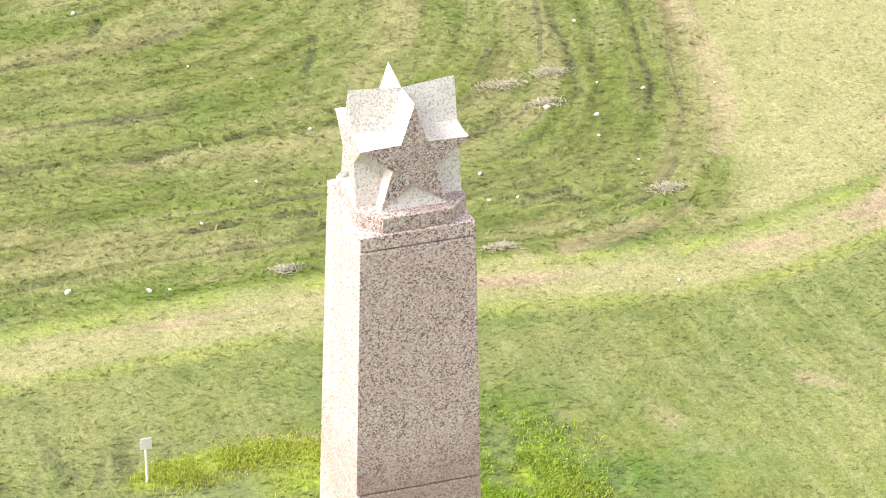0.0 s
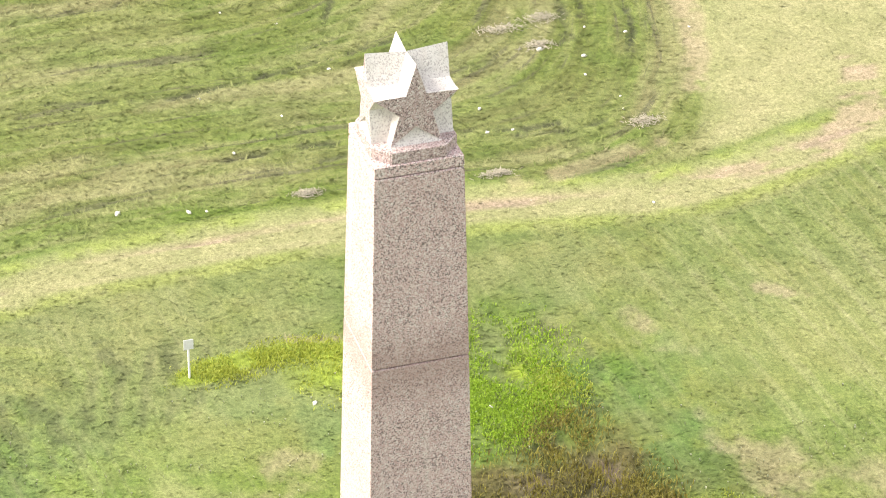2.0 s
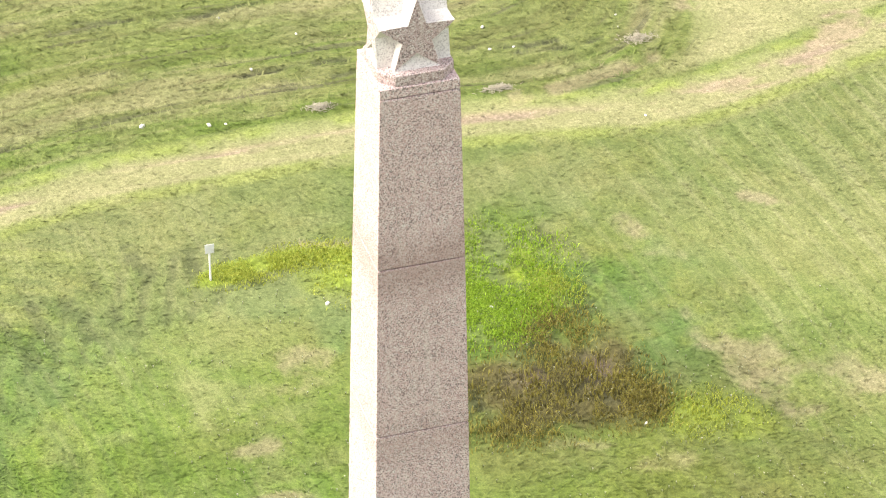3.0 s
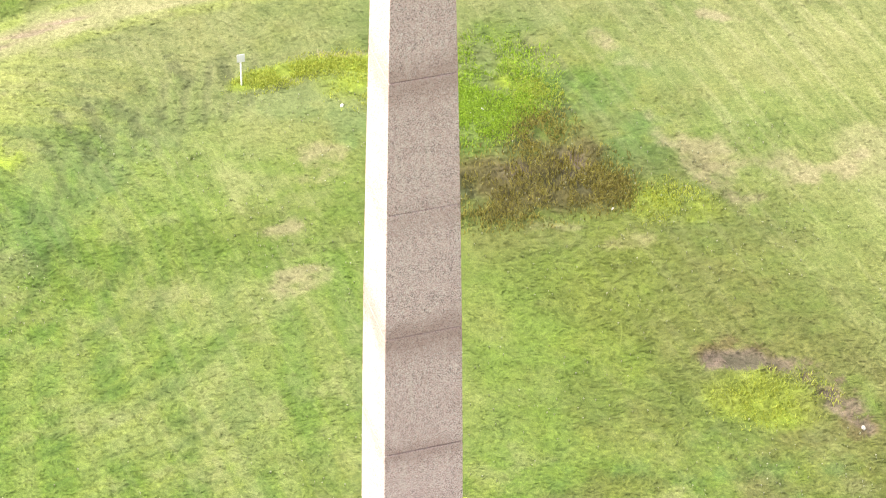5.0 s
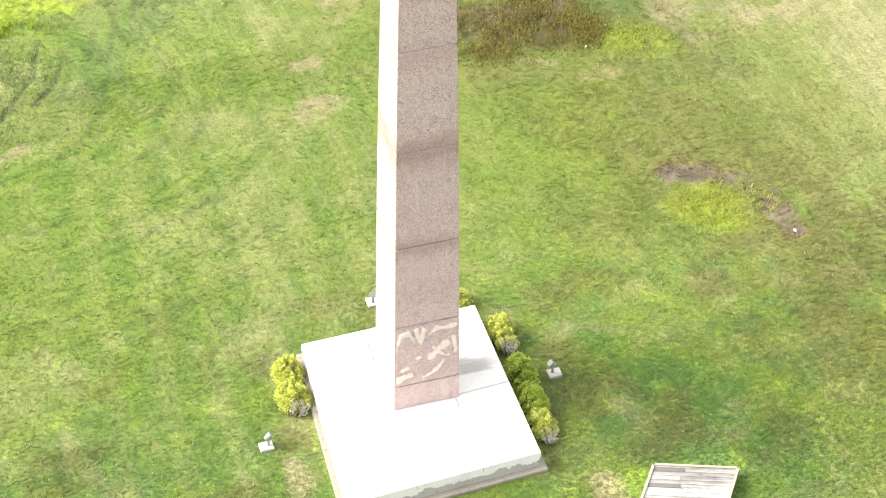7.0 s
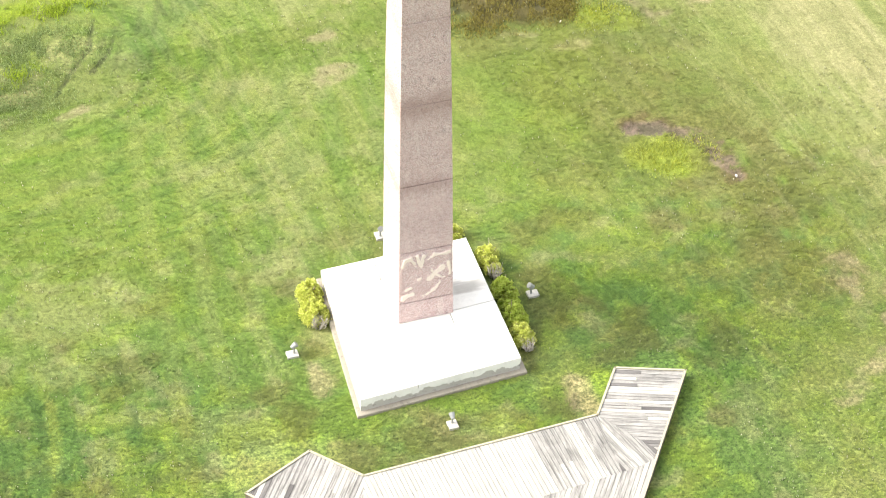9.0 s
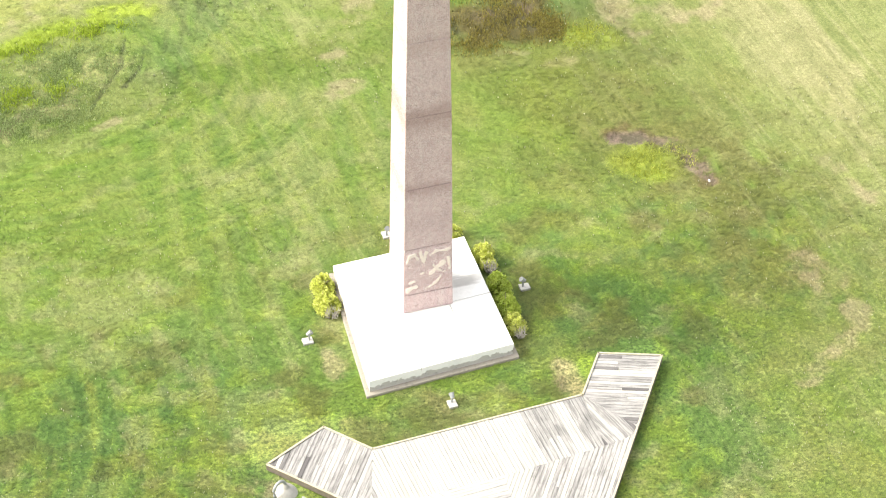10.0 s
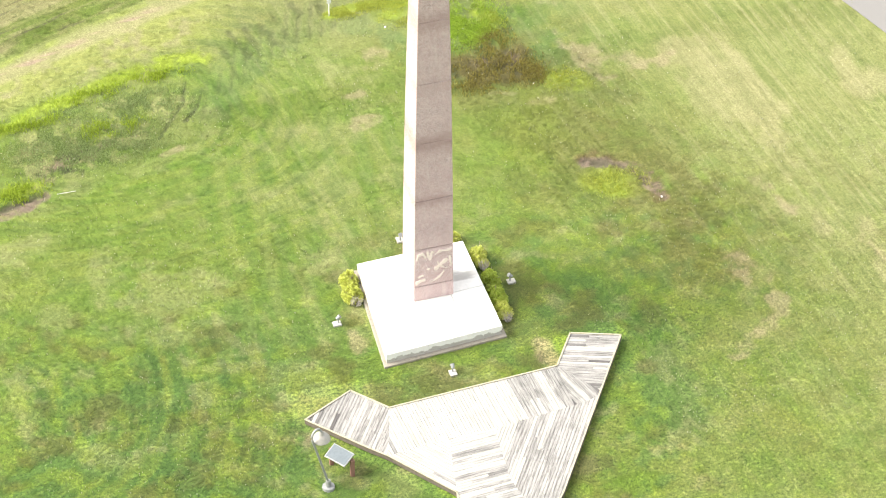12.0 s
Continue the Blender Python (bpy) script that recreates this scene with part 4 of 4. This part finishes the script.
def planks(poly, direction, parent, width=0.125, gap=0.011, seed=0):
    rng = random.Random(seed)
    dx, dy = direction
    ln = math.hypot(dx, dy)
    dx, dy = dx / ln, dy / ln
    nx_, ny_ = -dy, dx
    vals = [nx_ * x + ny_ * y for x, y in poly]
    c = min(vals)
    while c < max(vals):
        strip = clip(clip(poly, nx_, ny_, c + width - gap, True), nx_, ny_, c, False)
        c += width
        if len(strip) < 3:
            continue
        mx, my = sum(p[0] for p in strip) / len(strip), sum(p[1] for p in strip) / len(strip)
        local = [((x - mx) * dx + (y - my) * dy, (x - mx) * nx_ + (y - my) * ny_) for x, y in strip]
        ends = min(p[0] for p in local), max(p[0] for p in local)
        pieces, cut = [local], ends[0] + (ends[1] - ends[0]) * rng.uniform(0.3, 0.7)
        if ends[1] - ends[0] > 1.9 and rng.random() < 0.55:  # two boards butted end to end
            pieces = [clip(local, 1.0, 0.0, cut - 0.003, True), clip(local, 1.0, 0.0, cut + 0.003, False)]
        for piece in pieces:
            area = sum(a[0] * b[1] - b[0] * a[1] for a, b in zip(piece, piece[1:] + piece[:1]))
            if len(piece) < 3 or abs(area) < 0.01:
                continue
            if area < 0:
                piece.reverse()
            px = sum(p[0] for p in piece) / len(piece)
            short = max(p[0] for p in piece) - min(p[0] for p in piece) < 1.1
            bm = bmesh.new()
            prism(bm, [[(x - px, y, -0.035) for x, y in piece], [(x - px, y, 0) for x, y in piece]])
            bx, by = mx + px * dx, my + px * dy
            ob = part("plank", bm, M_PALE if pale(bx, by, rng) else M_DIRTY if short and rng.random() < 0.2 else M_WOOD, parent)
            ob.matrix_basis = pose(bx, by, DECK_Z + rng.uniform(-0.004, 0.004), rng.uniform(-0.3, 0.3), rng.uniform(-0.05, 0.05), math.degrees(math.atan2(dy, dx)))


deck = tagged(empty("timber_deck"), "weathered grey timber viewing deck with chevron-laid boards", "deck")
I1, I2, N, NE, W1, W2 = (-3.06, -5.36), (3.56, -5.03), (4.62, -3.47), (6.42, -4.13), (-4.18, -4.07), (-6.18, -5.07)
O1, K1, C1, C2, K2, K3, O4, O5 = (-4.31, -7.23), (-3.32, -7.68), (-1.45, -7.57), (0.3, -7.52), (3.48, -7.21), (4.17, -7.12), (1.63, -11.35), (-2.0, -10.23)
O2, O3, C3, WG = (-3.81, -7.76), (4.47, -7.0), (0.03, -10.11), (4.67, -6.75)
TAIL_L, TAIL_R = (-2.12, -11.03), (0.47, -12.72)
planks([W2, W1, I1, O1], (O1[0] - I1[0], O1[1] - I1[1]), deck, seed=1)
planks([I1, O2, O1], (O1[0] - I1[0], O1[1] - I1[1]), deck, seed=2)
planks([I1, I2, K2, C2, C1, K1, O2], (0.06, -1.0), deck, seed=3)
planks([K1, C1, O5, O2], (O5[0] - O2[0], O5[1] - O2[1]), deck, seed=4)
planks([C1, C2, C3, TAIL_R, TAIL_L, O5], (1.0, 0.06), deck, seed=5)
planks([C2, K2, K3, O3, O4, TAIL_R, C3], (O4[0] - O3[0], O4[1] - O3[1]), deck, seed=6)
planks([I2, N, NE, WG], (NE[0] - N[0], NE[1] - N[1]), deck, seed=7)
planks([I2, WG, O3, K3, K2], (K3[0] - I2[0], K3[1] - I2[1]), deck, seed=8)


def rim(a, b, parent):
    bm = bmesh.new()
    ln = math.hypot(b[0] - a[0], b[1] - a[1])
    box(bm, (ln + 0.05, 0.06, 0.03), (0, 0, 0.13), 0.004, 1)
    ob = part("rim_board", bm, M_RIM, parent, "pale timber edge board")
    bm = bmesh.new()
    box(bm, (ln + 0.02, 0.045, 0.21), (0, 0, 0.01), 0.004, 1)
    fascia = part("fascia_board", bm, M_FASCIA, parent, "dark weathered fascia board")
    ob.matrix_basis = fascia.matrix_basis = pose((a[0] + b[0]) / 2, (a[1] + b[1]) / 2, DECK_Z - 0.11, 0, 0, math.degrees(math.atan2(b[1] - a[1], b[0] - a[0])))


for a, b in zip((TAIL_L, O5, O2, O1, W2, W1, I1, I2, N, NE), (O5, O2, O1, W2, W1, I1, I2, N, NE, O4)):
    rim(a, b, deck)
rim(O4, TAIL_R, deck)


# ---- bushes ----
def bush(x, y, rx, ry, h, leaves, mat, seed, label, bare_end=0.0):
    """Upright tufted sprays on stems; bare_end leaves grey twigs without leaves on the side towards -y."""
    rng = np.random.RandomState(seed)
    root = tagged(empty("bush", (x, y, 0)), label, "bush", "bushes round the platform")
    bm = bmesh.new()
    for k in range(12):
        a = 2 * math.pi * k / 12 + rng.rand()
        r = rng.uniform(0.3, 0.85)
        tube(bm, [(0, 0, -0.03), (0.35 * r * rx * math.cos(a), 0.35 * r * ry * math.sin(a), 0.4 * h), (r * rx * math.cos(a), r * ry * math.sin(a), h * rng.uniform(0.5, 0.9))], [0.022, 0.014, 0.005], 5)
    part("stems", bm, M_TWIG, root)
    if bare_end:
        bm = bmesh.new()
        for k in range(70):
            a, r = rng.uniform(0, 2 * math.pi), rng.rand() ** 0.5
            px, py = 0.6 * rx * r * math.cos(a), -ry * (0.95 + 0.1 * bare_end) + bare_end * 0.36 * r * math.sin(a)
            tube(bm, [(px * 0.4, py * 0.8, 0.02), (px, py, h * rng.uniform(0.2, 0.5)), (px + rng.normal(0, 0.06), py + rng.normal(0, 0.06), h * rng.uniform(0.4, 0.7))], [0.009, 0.006, 0.004], 4)
        part("dead_spray", bm, M_DEAD, root, "dry grey leafless twigs")
    # sprays: many small upright tufts over an uneven mound
    tufts = 46
    tx, ty = rng.uniform(-1, 1, tufts), rng.uniform(-1, 1, tufts)
    shrink = np.maximum(1, np.hypot(tx, ty) / 0.95)
    tx, ty = tx / shrink, ty / shrink
    tz = h * (0.95 - 0.55 * (tx * tx + ty * ty)) * rng.uniform(0.72, 1.08, tufts)
    pick = rng.randint(0, tufts, leaves)
    up = rng.rand(leaves) ** 0.7
    girth = 0.13 * (1.05 - 0.75 * up) * rng.uniform(0.5, 1.2, leaves)
    a = rng.uniform(0, 2 * np.pi, leaves)
    d = np.stack([np.cos(a), np.sin(a), 0.5 + up], -1)
    d /= np.linalg.norm(d, axis=1)[:, None]
    p = np.stack([tx[pick] * rx * 0.9 + np.cos(a) * girth, ty[pick] * ry * 0.9 + np.sin(a) * girth, tz[pick] * (0.35 + 0.65 * up)], -1)
    p[:, 2] = np.clip(p[:, 2], 0.04, None)
    u = rng.normal(size=(leaves, 3)) * 0.6 + d
    u /= np.linalg.norm(u, axis=1)[:, None]
    w = np.cross(u, rng.normal(size=(leaves, 3)))
    w /= np.linalg.norm(w, axis=1)[:, None] + 1e-6
    s = rng.uniform(0.016, 0.034, (leaves, 1))
    verts = np.concatenate([p - u * s * 1.5, p + w * s * 0.7, p + u * s * 1.5, p - w * s * 0.7])
    faces = np.stack([np.arange(leaves) + j * leaves for j in range(4)], -1)
    ob = np_mesh("foliage", verts, faces, {}, mat)
    ob.parent = root
    return root


M_DEAD = mat_plain("dead_twigs", (0.42, 0.39, 0.35), 0.9)
Y_LABEL, G_LABEL = "yellow-green feathery evergreen bush beside the platform", "green feathery evergreen bush beside the platform"
YT_LABEL = "yellow-green evergreen bush with bare grey twigs beside the platform"
bush(-2.52, 1.86, 0.34, 0.44, 0.72, 7000, M_LEAF, 1, Y_LABEL)
bush(-2.60, 1.08, 0.38, 0.48, 0.66, 7500, M_LEAF, 2, YT_LABEL, 0.5)
bush(2.68, 1.70, 0.34, 0.58, 0.80, 8000, M_LEAF, 3, YT_LABEL, 0.6)
bush(2.70, 0.28, 0.34, 0.55, 0.75, 8000, M_LEAF2, 4, G_LABEL)
bush(2.66, -0.62, 0.33, 0.52, 0.70, 7500, M_LEAF2, 5, G_LABEL)
bush(2.64, -1.40, 0.31, 0.48, 0.58, 5500, M_LEAF, 6, YT_LABEL, 0.7)
bush(2.0, 3.1, 0.36, 0.38, 0.60, 4500, M_LEAF, 7, Y_LABEL)


# ---- floodlights ----
def floodlight(x, y, turn):
    root = tagged(empty("floodlight", (x, y, 0)), "small metal floodlight on a white concrete pad in the grass", "floodlight", "floodlights round the platform")
    bm = bmesh.new()
    box(bm, (0.27, 0.32, 0.10), (0, 0, 0.03), 0.012)
    part("pad", bm, M_PAD, root, "white concrete pad")
    bm = bmesh.new()
    tube(bm, [(0, 0.05, 0.08), (0, 0.05, 0.30)], 0.03, 10)
    part("stem", bm, M_STEEL, root)
    bm = bmesh.new()
    tube(bm, [(0, -0.02, 0.30), (0, 0.06, 0.36), (0, 0.12, 0.41)], [0.055, 0.075, 0.085], 14)
    part("lamp_head", bm, M_STEEL, root)
    root.rotation_euler = (0, 0, radians(turn))
    return root


floodlight(-0.2, -4.06, 0)
floodlight(-3.58, -0.18, -90)
floodlight(3.5, 0.2, 90)
floodlight(0.1, 3.78, 180)

# ---- lamp and board by the deck ----
lamp = tagged(empty("street_lamp", (-6.26, -8.45, 0)), "grey gooseneck lamp post with a dome shade beside the deck", "street lamp")
bm = bmesh.new()
tube(bm, [(0, 0, 0), (0, 0, 0.12), (0, 0, 0.14), (0, 0, 0.4)], [0.24, 0.22, 0.12, 0.09], 16)
part("base", bm, M_STEEL, lamp)
bm = bmesh.new()
arc = [(-0.57 + 0.2 * (1 - math.cos(a)), 0.1 * (1 - math.cos(a)), 2.60 + 0.32 * math.sin(a)) for a in (math.pi * k / 10 for k in range(11))]
tube(bm, [(0, 0, 0.3), (-0.28, 0, 1.45), (-0.55, 0, 2.55)] + arc[1:], 0.045, 10)
part("pole", bm, M_STEEL, lamp)
bm = bmesh.new()
tube(bm, [(0, 0, 0.12), (0, 0, 0.0), (0, 0, -0.08), (0, 0, -0.2), (0, 0, -0.24)], [0.06, 0.12, 0.24, 0.33, 0.34], 20)
shade = part("shade", bm, M_SHADE, lamp, "pale dome shade")
shade.location = (-0.17, 0.2, 2.57)

board = tagged(empty("information_board", (-5.62, -7.80, 0)), "low tilted information panel on brown timber posts in the grass", "sign board")
for px, py in ((0.36, -0.28), (-0.2, 0.50)):
    bm = bmesh.new()
    box(bm, (0.15, 0.15, 0.80), (px, py, 0.38), 0.01)
    part("post", bm, M_BROWN, board, "brown post")
bm = bmesh.new()
box(bm, (0.92, 0.62, 0.05), (0, 0, 0), 0.01)
fr = part("frame", bm, M_STEEL, board)
bm = bmesh.new()
box(bm, (0.84, 0.54, 0.012), (0, 0, 0.028))
part("panel", bm, mat_plain("grey_panel", (0.13, 0.155, 0.175), 0.3), fr, "faded grey-blue panel face")
fr.matrix_basis = pose(-0.03, 0.02, 0.85, 18, 0, -54)

# ---- field sign, stones, pipe, far road ----
post = tagged(empty("marker_sign", (1.46, 18.68, 0)), "small white square sign on a thin white post", "sign")
bm = bmesh.new()
tube(bm, [(0, 0, -0.05), (0, 0, 0.80)], 0.022, 8)
part("post", bm, M_WHITE, post)
bm = bmesh.new()
box(bm, (0.19, 0.012, 0.22), (0, -0.03, 0.80), 0.003, 1)
part("sign_plate", bm, M_WHITE, post)


def stone(x, y, r, seed):
    rng = random.Random(seed)
    bm = bmesh.new()
    bmesh.ops.create_icosphere(bm, subdivisions=2, radius=1)
    for v in bm.verts:
        v.co *= 1 + 0.35 * (noise.noise(v.co * 1.7 + Vector((seed, 0, 0))))
        v.co = Vector((v.co.x * r * 0.8, v.co.y * r * 0.5, v.co.z * r * 0.5))
    ob = mesh_ob("stone", bm, M_STONE)
    ob.matrix_basis = pose(x, y, r * 0.25, 0, 0, rng.uniform(0, 180))
    return tagged(ob, "pale loose stone lying in the grass", "stone", "stones in the field")


for k, (x, y, r) in enumerate(((11.84, 28.57, .10), (12.7, 28.03, .08), (9.77, 26.52, .065), (1.39, 24.66, .10), (2.8, 24.31, .08), (6.62, 16.13, .07), (3.51, 17.2, .08), (8.3, 11.7, .06), (10.83, 3.29, .08))):
    stone(x, y, r, k + 1)
FLAKES = ((10.19, 25.50, 0.050), (9.63, 25.55, 0.055), (13.96, 28.79, 0.060), (13.59, 31.88, 0.060), (13.15, 29.27, 0.050), (15.42, 28.61, 0.040), (12.46, 27.26, 0.050), (12.88, 26.17, 0.040), (12.75, 25.63, 0.040), (4.08, 28.67, 0.055), (6.53, 31.39, 0.050), (7.12, 29.10, 0.060), (5.61, 27.46, 0.050), (5.44, 32.25, 0.045), (4.25, 26.27, 0.060), (3.69, 35.16, 0.070), (3.16, 24.25, 0.050), (12.06, 21.93, 0.050))
for k, (x, y, r) in enumerate(FLAKES):
    stone(x, y, r, k + 21)


def hay_pile(x, y, rx, ry, count, seed):
    rng = np.random.RandomState(seed)
    bm = bmesh.new()
    for _ in range(count):
        px, py, a, ln = rng.normal(0, rx * 0.5), rng.normal(0, ry * 0.5), rng.uniform(0, math.pi), rng.uniform(0.04, 0.13)
        h = 0.02 + 0.07 * math.exp(-(px / rx) ** 2 - (py / ry) ** 2) * rng.rand()
        dx, dy = math.cos(a) * ln / 2, math.sin(a) * ln / 2
        tube(bm, [(px - dx, py - dy, h), (px + dx, py + dy, h + rng.uniform(-0.015, 0.03))], 0.0045, 4)
    ob = mesh_ob("hay_pile", bm, M_HAY)
    ob.location = (x, y, 0)
    return tagged(ob, "loose heap of pale dry cut grass in the field", "hay", kind="stuff")


M_HAY = mat_plain("dry_hay", (0.40, 0.36, 0.28), 0.95, 0, 0.4, 20)
for k, (x, y, rx, ry) in enumerate(((12.3, 29.9, .5, .25), (11.3, 29.7, .5, .2), (11.9, 28.75, .35, .2), (13.0, 25.0, .35, .2), (9.3, 23.9, .35, .12), (5.3, 24.3, .3, .15))):
    hay_pile(x, y, rx, ry, 260, k + 1)

bm = bmesh.new()
tube(bm, [(-12.1, 10.42, 0.03), (-11.35, 10.40, 0.035)], 0.009, 8)
tagged(mesh_ob("pipe", bm, M_WHITE), "thin white pipe lying in the wet grass", "pipe")

road = bmesh.new()
prism(road, [[(23.9 + 1.1 * k + w, 10.0 - 3.44 * k + 0.32 * w, z) for k, w in ((-1.9, 0), (45, 0), (45, 6.5), (-1.9, 6.5))] for z in (-0.2, 0.03)])
tagged(mesh_ob("road", road, M_ASPHALT), "pale grey worn asphalt road", "road", kind="structure")
